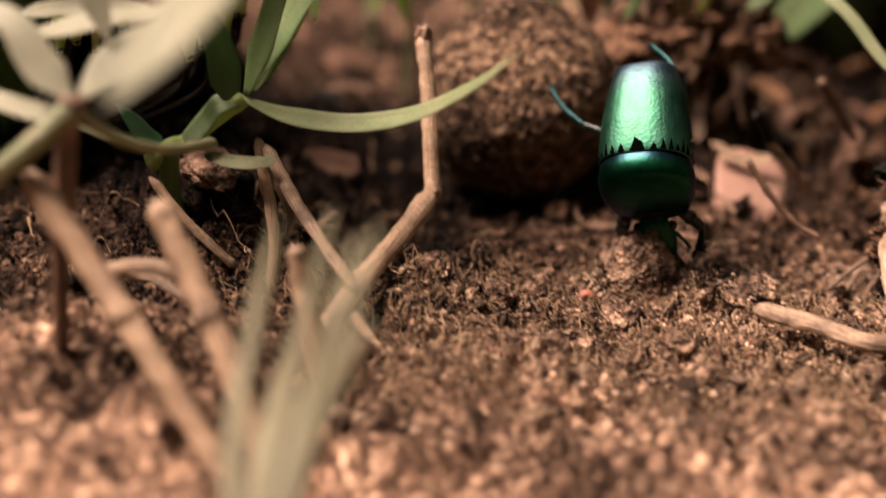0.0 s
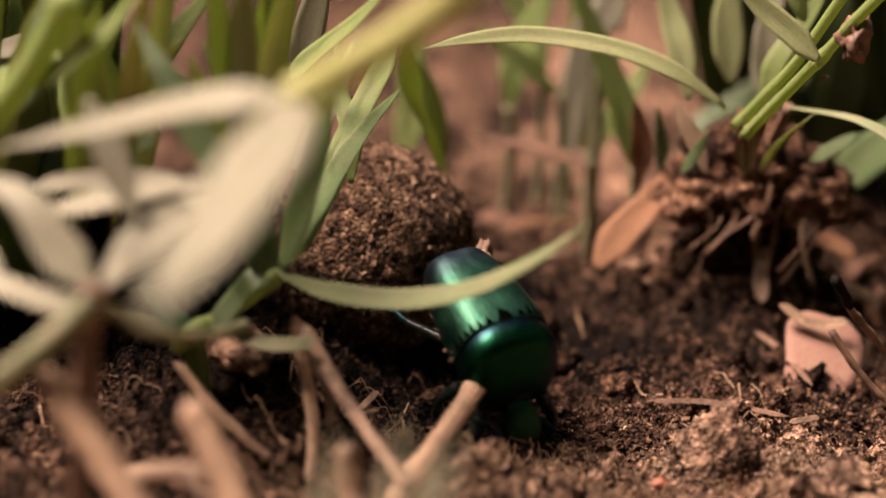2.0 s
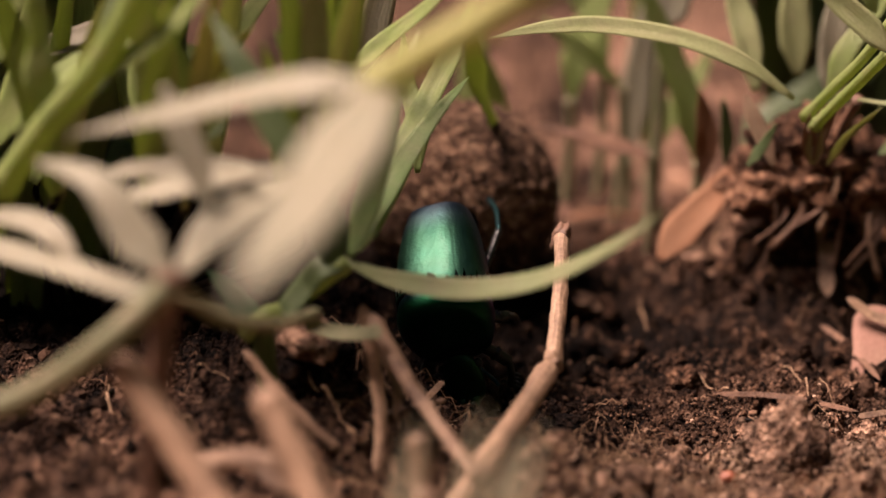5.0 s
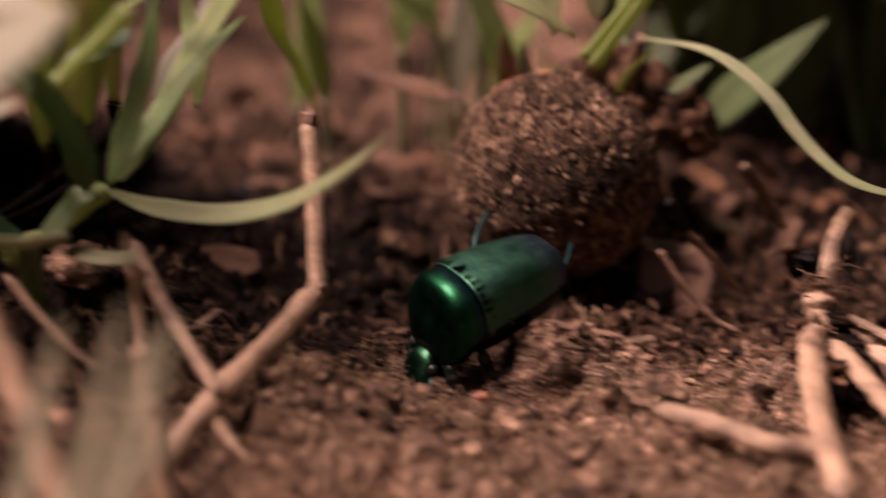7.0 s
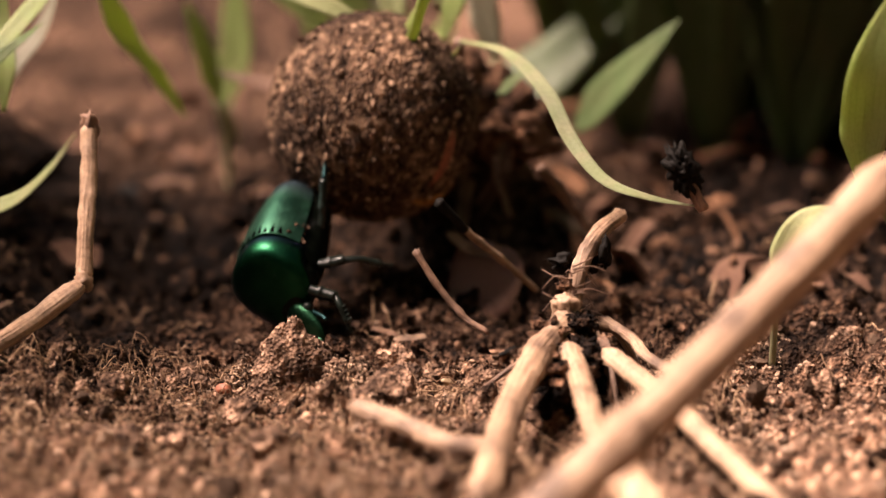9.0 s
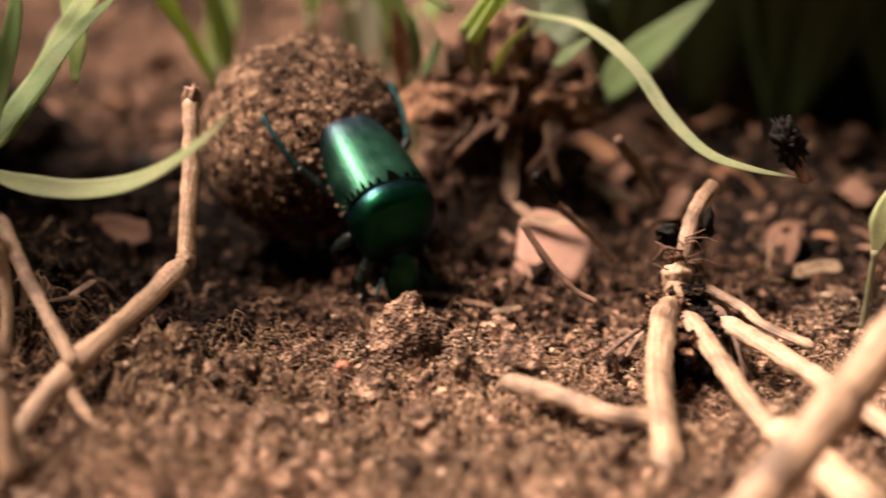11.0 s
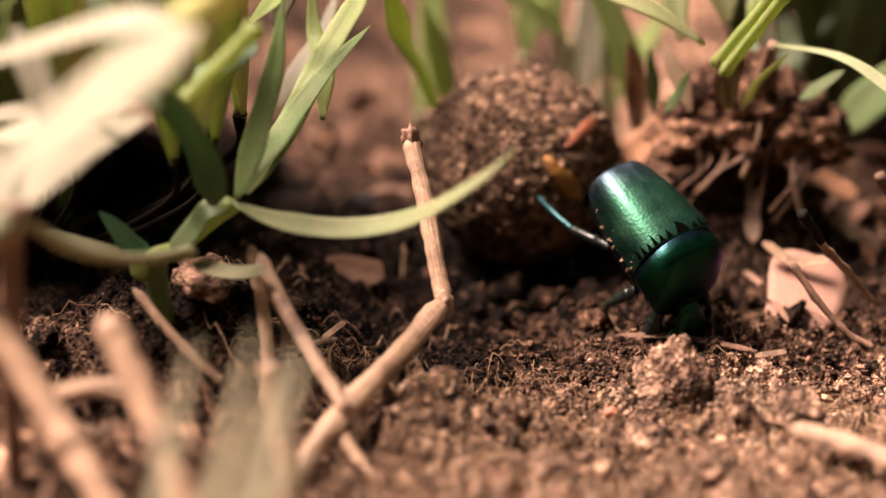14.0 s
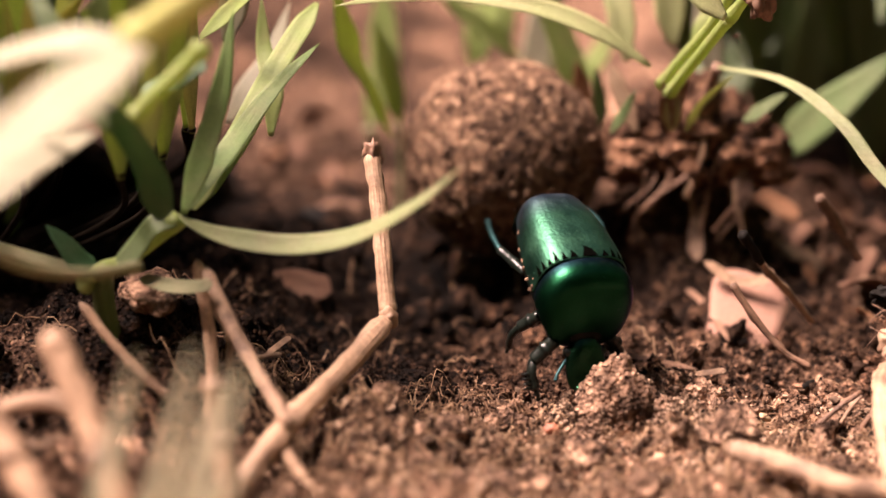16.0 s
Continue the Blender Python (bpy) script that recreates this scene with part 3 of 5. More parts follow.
blade(tuft, 0.38, green, [(-4.60, 0.50, 1.96), (-4.34, 0.60, 2.50), (-3.98, 0.80, 3.01), (-3.47, 1.00, 3.64)])
blade(tuft, 0.32, deep, [(-4.38, 0.20, 1.83), (-4.57, 0.40, 2.32), (-4.54, 0.60, 2.87), (-4.40, 0.80, 3.54)])
blade(tuft, 0.21, green, [(-5.32, -2.00, 2.71), (-4.98, -2.00, 3.14), (-4.52, -2.00, 3.43), (-4.02, -2.00, 3.58)])
blade(tuft, 0.27, pale, [(-5.98, -1.00, 3.31), (-5.41, -1.00, 3.19), (-4.94, -0.90, 3.33), (-4.47, -0.80, 3.66)])
blade(tuft, 0.24, green, [(-4.26, -1.50, 2.58), (-4.37, -1.40, 2.86), (-4.43, -1.30, 3.13), (-4.38, -1.20, 3.50)])
blade(tuft, 0.22, pale, [(-2.78, 0.50, 1.88), (-2.58, 0.70, 2.23), (-2.40, 1.00, 2.51), (-2.27, 1.30, 2.96)])
blade(tuft, 0.21, green, [(-2.14, -0.50, 2.06), (-2.16, -0.30, 2.49), (-2.29, 0.00, 2.79), (-2.34, 0.20, 3.22)])
stem(tuft, 0.10, green, [(-5.25, -2.6, 2.43), (-5.5, -2.5, 1.4), (-5.6, -2.4, 0.2)])

# long blades added, tops out of view, to shade the ground towards the ball
tall_rng = random.Random(31)
for k in range(62):
    bx, by, tz = tall_rng.uniform(-7.0, -5.6), tall_rng.uniform(-0.7, 2.6), tall_rng.uniform(4.6, 7.0)
    tx, ty = 0.3 - 0.58 * tz - 1.7 * tall_rng.random(), by + tall_rng.uniform(-0.6, 0.5)
    blade(tuft, tall_rng.uniform(0.30, 0.52), (green, deep, sage, green)[k % 4], [(bx, by, -0.1), (bx + 0.12 * (tx - bx), by + 0.2 * (ty - by), 0.45 * tz), (bx + 0.45 * (tx - bx), by + 0.55 * (ty - by), 0.82 * tz), (tx, ty, tz)], face=(0.75, -0.5, 0.45))

for k in range(20):
    bx, by = tall_rng.uniform(-5.4, -2.7), tall_rng.uniform(-2.6, -0.9)
    lean, top = tall_rng.uniform(-0.5, 0.9), tall_rng.uniform(3.6, 4.9)
    blade(tuft, tall_rng.uniform(0.16, 0.30), (green, sage, green, yellow)[k % 4], [(bx, by, 2.2), (bx + 0.2 * lean, by, 2.2 + 0.35 * (top - 2.2)), (bx + 0.55 * lean, by - 0.1, 2.2 + 0.7 * (top - 2.2)), (bx + lean, by - 0.3, top)], face=(0.45, -0.8, 0.3))
    # foot of the blade, its shade put into the stem colour
    stem(tuft, 0.030, shadem, [(bx, by, 2.25), (bx - 0.5, by + 1.2, 1.4), (-5.6 + 0.2 * lean, by + 2.4, 0.1)])

arc_grass = thing("arching_grass", "low green grass plant with a long arching leaf", "grass")
blade(arc_grass, 0.21, curl, [(-2.61, -2.20, 1.82), (-2.20, -2.25, 1.69), (-1.61, -2.40, 1.69), (-1.03, -2.60, 1.88), (-0.51, -2.90, 2.28), (-0.17, -3.10, 2.64)])
blade(arc_grass, 0.23, midgreen, [(-2.56, -2.20, 1.85), (-2.42, -2.00, 2.33), (-2.29, -1.80, 2.85), (-2.22, -1.60, 3.47)])
blade(arc_grass, 0.20, midgreen, [(-2.52, -2.10, 1.87), (-2.31, -1.40, 2.23), (-2.02, -0.80, 2.62), (-1.71, -0.30, 2.91)])
blade(arc_grass, 0.23, green, [(-2.52, -2.00, 1.83), (-2.31, -1.20, 2.20), (-2.10, -0.60, 2.67), (-1.81, 0.20, 3.18)], strap=True)
blade(arc_grass, 0.30, bluegreen, [(-2.72, -2.40, 1.86), (-2.69, -2.70, 2.34), (-2.80, -3.00, 2.77), (-2.98, -3.30, 3.12)], strap=True, face=(0.15, 0.74, 0.66))
blade(arc_grass, 0.22, bluegreen, [(-3.23, -2.40, 1.32), (-3.40, -2.40, 1.44), (-3.53, -2.40, 1.61), (-3.68, -2.40, 1.77)])
blade(arc_grass, 0.20, deep, [(-3.09, -2.40, 1.40), (-2.91, -2.30, 1.62), (-2.78, -2.30, 1.78), (-2.59, -2.20, 1.82)], strap=True)
blade(arc_grass, 0.11, dimgreen, [(-4.03, -2.80, 1.73), (-3.83, -2.60, 1.57), (-3.63, -2.50, 1.48), (-3.40, -2.40, 1.37)], strap=True)
blade(arc_grass, 0.14, dimgreen, [(-2.93, -2.30, 1.30), (-2.66, -2.40, 1.28), (-2.40, -2.50, 1.32), (-2.26, -2.50, 1.36)], strap=True)
blade(arc_grass, 0.20, bluegreen, [(-2.75, -2.60, 2.95), (-2.48, -2.40, 3.09), (-2.31, -2.30, 3.20)], strap=True)
stem(arc_grass, 0.070, green, [(-3.39, -2.40, 1.24), (-3.22, -2.40, 1.40), (-3.06, -2.30, 1.44), (-2.59, -2.20, 1.82)])
stem(arc_grass, 0.09, deep, [(-3.22, -2.40, 1.40), (-3.25, -2.3, 1.0), (-3.2, -2.2, 0.5)])

root_grass = thing("rooted_grass", "green grass plant growing from a raised soil clump", "grass")
stem(root_grass, 0.055, green, [(1.56, 0.80, 2.28), (1.80, 0.40, 2.76), (2.02, 0.00, 3.21)])
stem(root_grass, 0.052, green, [(2.02, 0.00, 3.21), (2.28, -0.30, 3.69), (2.62, -0.60, 4.20), (3.05, -0.90, 4.80)])
stem(root_grass, 0.052, green, [(1.48, 0.90, 2.34), (1.66, 0.70, 2.66), (1.89, 0.50, 3.03), (2.10, 0.30, 3.49), (2.36, 0.05, 4.10), (2.6, -0.2, 4.7)])
blade(root_grass, 0.26, sage, [(1.36, 0.90, 2.52), (0.86, 0.80, 2.86), (0.24, 0.70, 3.10), (-0.52, 0.50, 3.24), (-1.09, 0.10, 3.28), (-1.55, -0.40, 3.28)])
blade(root_grass, 0.33, sage, [(1.96, -0.30, 3.27), (1.72, -0.30, 3.47), (1.42, -0.30, 3.71), (1.05, -0.30, 4.05)])
blade(root_grass, 0.33, sage, [(1.18, 2.20, 2.25), (1.07, 2.40, 2.74), (0.95, 2.60, 3.12), (0.75, 2.80, 3.67)])
blade(root_grass, 0.38, sage, [(1.66, 2.60, 2.35), (1.61, 2.70, 2.75), (1.59, 2.80, 3.16), (1.65, 2.90, 3.68)])
blade(root_grass, 0.23, green, [(1.82, 1.60, 2.36), (1.96, 1.70, 2.81), (2.22, 1.80, 3.20), (2.52, 1.90, 3.76)])
blade(root_grass, 0.22, green, [(2.19, 1.60, 3.24), (2.05, 1.60, 3.46), (1.82, 1.70, 3.77)])
blade(root_grass, 0.56, deep, [(2.94, 3.40, 0.94), (3.27, 3.20, 1.34), (3.67, 3.00, 1.80), (4.16, 2.80, 2.38)])
blade(root_grass, 0.25, rust, [(0.72, 2.40, 1.24), (0.74, 2.40, 1.65), (0.68, 2.40, 1.96), (0.63, 2.40, 2.20)])
blade(root_grass, 0.41, rust, [(0.26, 1.60, 0.58), (0.52, 1.80, 0.89), (0.82, 2.00, 1.18), (1.09, 2.30, 1.51)])
blade(root_grass, 0.14, deep, [(0.92, 2.10, 1.49), (0.91, 2.10, 1.79), (0.87, 2.10, 2.03), (0.84, 2.10, 2.21)])
blade(root_grass, 0.12, deep, [(1.02, 1.20, 1.74), (1.15, 1.10, 2.00), (1.24, 1.00, 2.25)])
blade(root_grass, 0.17, deep, [(2.38, 1.60, 1.81), (2.58, 1.50, 1.99), (2.78, 1.40, 2.18)])
blade(root_grass, 0.20, dry, [(1.28, 1.20, 1.75), (1.16, 1.30, 2.01), (1.04, 1.40, 2.25), (0.98, 1.50, 2.42)])
blade(root_grass, 0.15, curl, [(2.05, 1.30, 2.44), (2.64, 0.70, 2.47), (3.12, 0.10, 2.25), (3.43, -0.40, 1.93), (3.78, -0.80, 1.69), (4.18, -1.00, 1.61), (4.64, -1.04, 1.55)])
root_rng = random.Random(9)
for k in range(9):
    rx, rz, ln = root_rng.uniform(1.2, 2.6), root_rng.uniform(1.3, 1.9), root_rng.uniform(0.4, 1.2)
    part("hanging_root", tube([(rx, 1.75, rz), (rx + root_rng.uniform(-0.15, 0.15), 1.55, rz - 0.4 * ln), (rx + root_rng.uniform(-0.3, 0.3), 1.5, rz - ln)], root_rng.uniform(0.012, 0.036), sides=6, n=10, rough=0.5), (brown, twigm, brown, straw)[k % 4], root_grass, "dry hanging root")
for k in range(5):
    a = root_rng.uniform(-0.5, 0.5)
    blade(root_grass, root_rng.uniform(0.10, 0.17), (sage, dry, pale)[k % 3], [(1.62 + 0.3 * a, 1.0, 1.85), (1.60 + 0.6 * a, 0.9, 2.15), (1.62 + 1.2 * a, 0.75, 2.4 + 0.2 * root_rng.random())], face=(a, -0.9, 0.3), fold=0.4, name="dry_sheath")
stem(root_grass, 0.055, brown, [(1.56, 0.80, 2.28), (1.62, 1.3, 2.0), (1.75, 2.0, 1.6)])
stem(root_grass, 0.05, brown, [(2.05, 1.30, 2.44), (2.0, 1.6, 2.1), (1.95, 2.0, 1.6)])

part("sheath", lump(81, 0.17, (0.75, 0.75, 1.15), 0.35, 4), brown, root_grass, "dry brown leaf sheath").location = Vector((2.27, -0.20, 3.45)) * C
for k in range(9):
    a = 0.7 * k
    b0 = Vector((2.10, 0.10, 3.03))
    part("bristle", tube([tuple(b0), tuple(b0 + Vector((0.03 * math.cos(a), -0.03, 0.03 * math.sin(a)))), tuple(b0 + Vector((0.07 * math.cos(a), -0.05, 0.06 * math.sin(a) - 0.02)))], 0.005, sides=5, n=6, taper=0.7), straw, root_grass, "pale fine bristle")
back_grass = thing("background_grass", "soft upright green grass blades behind the clearing", "grass")
stem(back_grass, 0.149, dimgreen, [(1.58, 5.40, 0.51), (1.61, 5.50, 0.26), (1.58, 5.55, -0.15)])
blade(back_grass, 0.93, deep, [(1.58, 5.40, 0.51), (2.06, 5.60, 0.88), (2.68, 5.90, 1.42), (3.48, 6.40, 2.21)])
stem(back_grass, 0.071, dimgreen, [(-1.97, 5.20, 0.57), (-1.94, 5.30, 0.28), (-1.97, 5.35, -0.15)])
blade(back_grass, 0.44, green, [(-1.97, 5.20, 0.57), (-1.83, 5.40, 1.22), (-1.86, 5.60, 1.78), (-1.88, 5.80, 2.41)])
stem(back_grass, 0.064, dimgreen, [(0.39, 5.60, 0.68), (0.42, 5.70, 0.34), (0.39, 5.75, -0.15)])
blade(back_grass, 0.40, green, [(0.39, 5.60, 0.68), (0.28, 5.70, 1.47), (0.22, 5.80, 2.17), (0.08, 6.00, 2.98)])
stem(back_grass, 0.060, dimgreen, [(-0.24, 5.20, 1.72), (-0.21, 5.30, 0.86), (-0.24, 5.35, -0.15)])
blade(back_grass, 0.37, green, [(-0.24, 5.20, 1.72), (-0.39, 5.40, 2.23), (-0.62, 5.50, 2.63), (-0.84, 5.60, 3.02)])
stem(back_grass, 0.046, dimgreen, [(0.46, 5.50, 0.64), (0.49, 5.60, 0.32), (0.46, 5.65, -0.15)])
blade(back_grass, 0.28, green, [(0.46, 5.50, 0.64), (0.72, 5.60, 1.21), (0.98, 5.70, 1.64), (1.11, 5.80, 1.98)])
stem(back_grass, 0.047, dimgreen, [(-0.06, 4.40, 1.71), (-0.03, 4.50, 0.85), (-0.06, 4.55, -0.15)])
blade(back_grass, 0.30, green, [(-0.06, 4.40, 1.71), (-0.47, 4.20, 2.09), (-0.81, 4.10, 2.37), (-1.08, 4.00, 2.61)])
stem(back_grass, 0.035, dimgreen, [(0.23, 2.90, 1.33), (0.26, 3.00, 0.67), (0.23, 3.05, -0.15)])
blade(back_grass, 0.22, brown, [(0.23, 2.90, 1.33), (-0.28, 2.80, 1.47), (-0.72, 2.70, 1.60), (-1.10, 2.60, 1.72)])
stem(back_grass, 0.060, dimgreen, [(0.76, 3.20, 1.19), (0.79, 3.30, 0.59), (0.76, 3.35, -0.15)])
blade(back_grass, 0.38, green, [(0.76, 3.20, 1.19), (0.60, 3.30, 1.82), (0.31, 3.40, 2.49), (-0.10, 3.50, 3.41)])
stem(back_grass, 0.061, dimgreen, [(0.07, 4.60, 0.75), (0.10, 4.70, 0.38), (0.07, 4.75, -0.15)])
blade(back_grass, 0.38, pale, [(0.07, 4.60, 0.75), (0.13, 4.70, 1.57), (0.20, 4.80, 2.38), (0.36, 4.90, 3.18)])
stem(back_grass, 0.058, dimgreen, [(2.18, 2.60, 1.93), (2.21, 2.70, 0.96), (2.18, 2.75, -0.15)])
blade(back_grass, 0.36, pale, [(2.18, 2.60, 1.93), (2.03, 2.70, 2.46), (2.05, 2.80, 2.99), (2.20, 2.90, 3.58)])
stem(back_grass, 0.045, dimgreen, [(-1.41, 3.50, 1.10), (-1.38, 3.60, 0.55), (-1.41, 3.65, -0.15)])
blade(back_grass, 0.28, green, [(-1.41, 3.50, 1.10), (-1.49, 3.50, 1.56), (-1.59, 3.50, 1.96), (-1.73, 3.50, 2.34)])
stem(back_grass, 0.066, dimgreen, [(-0.64, 5.00, 1.40), (-0.61, 5.10, 0.70), (-0.64, 5.15, -0.15)])
blade(back_grass, 0.41, green, [(-0.64, 5.00, 1.40), (-0.56, 5.10, 1.94), (-0.34, 5.20, 2.49), (-0.09, 5.30, 3.10)])
stem(back_grass, 0.072, dimgreen, [(0.34, 4.00, 2.56), (0.37, 4.10, 1.28), (0.34, 4.15, -0.15)])
blade(back_grass, 0.45, pale, [(0.34, 4.00, 2.56), (0.45, 4.00, 2.89), (0.62, 4.00, 3.34)])
blade(back_grass, 0.26, green, [(-1.79, 1.20, 3.10), (-1.68, 1.50, 2.41), (-1.51, 1.90, 1.84), (-1.33, 2.20, 1.27)])

# ---- dead stalks ----
bent = thing("bent_dry_stem", "bent tan dry grass stem forking near the soil", "dry stalk", "dead stalks")
upper_stalk = hinge(stalk(bent, 0.076, tan, [(-1.05, -0.95, 2.10), (-0.98, -1.20, 1.70), (-0.93, -1.50, 1.25), (-0.88, -1.75, 0.82)]), (-0.88, -1.75, 0.82))
stalk(bent, 0.092, tan, [(-0.88, -1.75, 0.82), (-1.16, -2.50, 0.66), (-1.44, -3.30, 0.57), (-1.67, -3.80, 0.37), (-1.86, -4.20, 0.05)])
stalk(bent, 0.060, straw, [(-2.40, -2.20, 1.38), (-2.03, -2.70, 1.00), (-1.72, -3.10, 0.76), (-1.45, -3.50, 0.59)])
stalk(bent, 0.055, tan, [(-2.46, -2.20, 1.44), (-2.36, -2.35, 1.04), (-2.26, -2.60, 0.61), (-2.27, -2.90, 0.14)])
blade(bent, 0.076, dry, [(-2.48, -2.15, 1.38), (-2.32, -2.30, 1.10), (-2.15, -2.40, 0.84), (-2.16, -2.50, 0.57)], strap=True, fold=0.5, name="peeling_sheath")
part("knot", lump(72, 0.085, (1.0, 0.9, 1.25), 0.3, 3), straw, bent, "swollen fibrous joint").location = Vector((-0.88, -1.75, 0.82)) * C
part("frayed_tip", lump(71, 0.085, (0.8, 0.8, 1.5), 0.6, 3), brown, upper_stalk, "ragged brown broken tip").location = Vector((-0.17, 0.80, 1.26)) * C
stalk(None, 0.042, straw, [(-3.36, -2.60, 1.17), (-3.03, -2.75, 0.85), (-2.78, -2.85, 0.65), (-2.57, -2.90, 0.49)])
stalk(None, 0.022, straw, [(-2.63, -2.30, 0.45), (-2.29, -2.30, 0.52), (-2.07, -2.20, 0.55), (-1.77, -2.10, 0.58)])
stalk(None, 0.069, tan, [(-3.44, -4.40, 1.04), (-3.14, -4.40, 1.13), (-2.85, -4.50, 1.16), (-2.63, -4.60, 1.04)])
stalk(None, 0.085, straw, [(-1.88, -4.20, 1.29), (-1.82, -4.30, 0.98), (-1.72, -4.50, 0.68), (-1.60, -4.70, 0.20)])
stalk(None, 0.057, straw, [(-3.71, -3.60, 0.65), (-3.43, -3.60, 0.71), (-3.13, -3.70, 0.72), (-2.77, -3.90, 0.60)])
stalk(None, 0.052, tan, [(-1.48, -3.60, 0.42), (-1.34, -3.70, 0.29), (-1.18, -3.90, 0.11), (-1.10, -4.00, -0.17)])
stalk(None, 0.100, tan, [(-3.78, -4.90, 2.08), (-3.24, -5.20, 1.44), (-2.68, -5.60, 0.82), (-2.10, -6.00, 0.10)])
stalk(None, 0.105, tan, [(-2.84, -4.90, 1.90), (-2.55, -5.12, 1.44), (-2.18, -5.50, 0.79), (-1.80, -5.90, 0.05)])
plume = thing("withered_grass", "withered pale tan grass leaves in the foreground", "grass")
for k in range(17):
    fx, fz = rng.uniform(-0.6, 0.6), rng.uniform(-0.9, 0.3)
    blade(plume, rng.uniform(0.05, 0.10), fuzz, [(-1.75 + 0.15 * fx, -7.9, 0.1), (-1.72 + 0.3 * fx, -7.6, 0.9), (-1.62 + 0.5 * fx, -7.2, 1.6 + 0.3 * fz), (-1.42 + 0.6 * fx, -6.7, 2.35 + fz)], strap=k % 2 == 0)
dead_clump = thing("dead_grass_clump", "splayed dead straw stems meeting at a knotted joint", "dry grass", "dead stalks")
stalk(dead_clump, 0.075, straw, [(3.57, -1.46, 0.60), (3.62, -1.22, 1.00), (3.73, -0.90, 1.20), (3.92, -0.45, 1.27)])
stalk(dead_clump, 0.125, straw, [(3.60, -1.40, 0.62), (3.40, -2.00, 0.52), (3.30, -2.90, 0.42), (3.30, -4.30, 0.28)])
stalk(dead_clump, 0.100, straw, [(3.60, -1.80, 0.50), (3.80, -2.40, 0.42), (4.00, -3.10, 0.34), (4.40, -4.10, 0.22)])
stalk(dead_clump, 0.095, tan, [(3.90, -1.80, 0.46), (4.40, -2.40, 0.40), (4.90, -3.10, 0.32), (5.60, -4.10, 0.18)])
stalk(dead_clump, 0.050, straw, [(3.80, -1.20, 0.52), (4.10, -1.50, 0.48), (4.30, -1.80, 0.42), (4.70, -2.10, 0.36)])
stalk(dead_clump, 0.045, brown, [(3.70, -1.30, 0.50), (3.80, -1.70, 0.40), (3.80, -2.10, 0.30)])
stalk(dead_clump, 0.170, tan, [(4.20, -3.50, 0.30), (4.50, -4.10, 0.24), (4.90, -4.70, 0.16)])
stalk(dead_clump, 0.085, straw, [(2.00, -3.10, 0.42), (2.50, -3.30, 0.38), (2.90, -3.50, 0.34), (3.30, -3.50, 0.32)])
for k in range(18):
    a, ln = rng.uniform(-0.4, 3.4), rng.uniform(0.4, 1.2)
    x1, y1 = 3.6 + rng.uniform(-0.15, 0.25), -1.5 + rng.uniform(-0.1, 0.15)
    x2, y2 = x1 + math.cos(a) * ln * 0.8, y1 - math.sin(a) * ln
    part("rootlet", tube([(x1, y1, rng.uniform(0.3, 0.6)), (0.5 * (x1 + x2) + rng.uniform(-0.1, 0.1), 0.5 * (y1 + y2), rng.uniform(0.25, 0.5)), (x2, y2, height(x2, y2))], rng.uniform(0.012, 0.035), sides=6, n=14, rough=0.5), (brown, twigm, straw)[k % 3], dead_clump)
part("charred_node", lump(61, 0.09, (0.6, 0.6, 1.5), 0.5, 3), blackm, dead_clump, "charred black bud").location = Vector((3.82, -1.05, 1.08)) * C
part("charred_node", lump(62, 0.10, (1.1, 0.7, 0.7), 0.7, 3), blackm, dead_clump, "charred black bud").location = Vector((3.46, -1.12, 1.0)) * C
part("knot", lump(63, 0.125, (1.05, 0.9, 1.2), 0.25, 4, 1.6), straw, dead_clump, "swollen pale knot").location = Vector((3.53, -1.42, 0.68)) * C
for k, (x, y, z, r) in enumerate(((3.46, -1.72, 0.56, 0.13), (3.66, -1.55, 0.60, 0.10), (3.40, -1.95, 0.46, 0.11), (3.72, -1.85, 0.44, 0.13), (3.52, -1.30, 0.86, 0.07), (3.70, -1.05, 0.98, 0.07), (3.60, -2.15, 0.36, 0.15))):
    part("stuck_soil", lump(140 + k, r, (1.25, 1.0, 0.8), 0.75, 4, 2.4), (rootsoil, shade_soil_lump)[k % 2], dead_clump, "dark soil and root dirt").location = Vector((x, y, z)) * C
for k in range(16):
    a, up = 0.9 * k, 0.62 + 0.03 * k
    part("root_hair", tube([(3.58, -1.4, up), (3.58 + 0.16 * math.cos(a), -1.42 + 0.05 * math.sin(3 * a), up + 0.05), (3.58 + 0.30 * math.cos(a), -1.40, up + 0.10 * math.sin(2 * a))], 0.010, sides=5, n=8, rough=0.6, taper=0.6), (twigm, brown)[k % 2], dead_clump)
part("root_tangle", lump(64, 0.34, (0.75, 1.1, 0.8), 0.6, 4), shade_soil_lump, dead_clump, "dark soil and roots").location = Vector((3.62, -1.95, 0.18)) * C
stalk(None, 0.166, straw, [(3.10, -6.10, 0.15), (3.69, -5.40, 0.58), (4.45, -4.60, 1.12), (5.22, -3.70, 1.68), (6.24, -2.60, 2.52)])
bud = part("bud", lump(66, 0.175, (0.72, 0.7, 1.3), 0.42, 4, 4.2), blackm, root_grass, "black crumbly dried bud")
bud.matrix_basis = pose(4.50 * C, -0.98 * C, 1.86 * C, 0, -25, 0)
part("bud_stalk", tube([(4.52, -0.99, 1.80), (4.60, -1.02, 1.68), (4.68, -1.05, 1.52)], 0.05, sides=8, n=10, rough=0.5), brown, root_grass)
pale_sprig = thing("pale_leaf_sprig", "small pale green upright leaf on soil", "leaf")
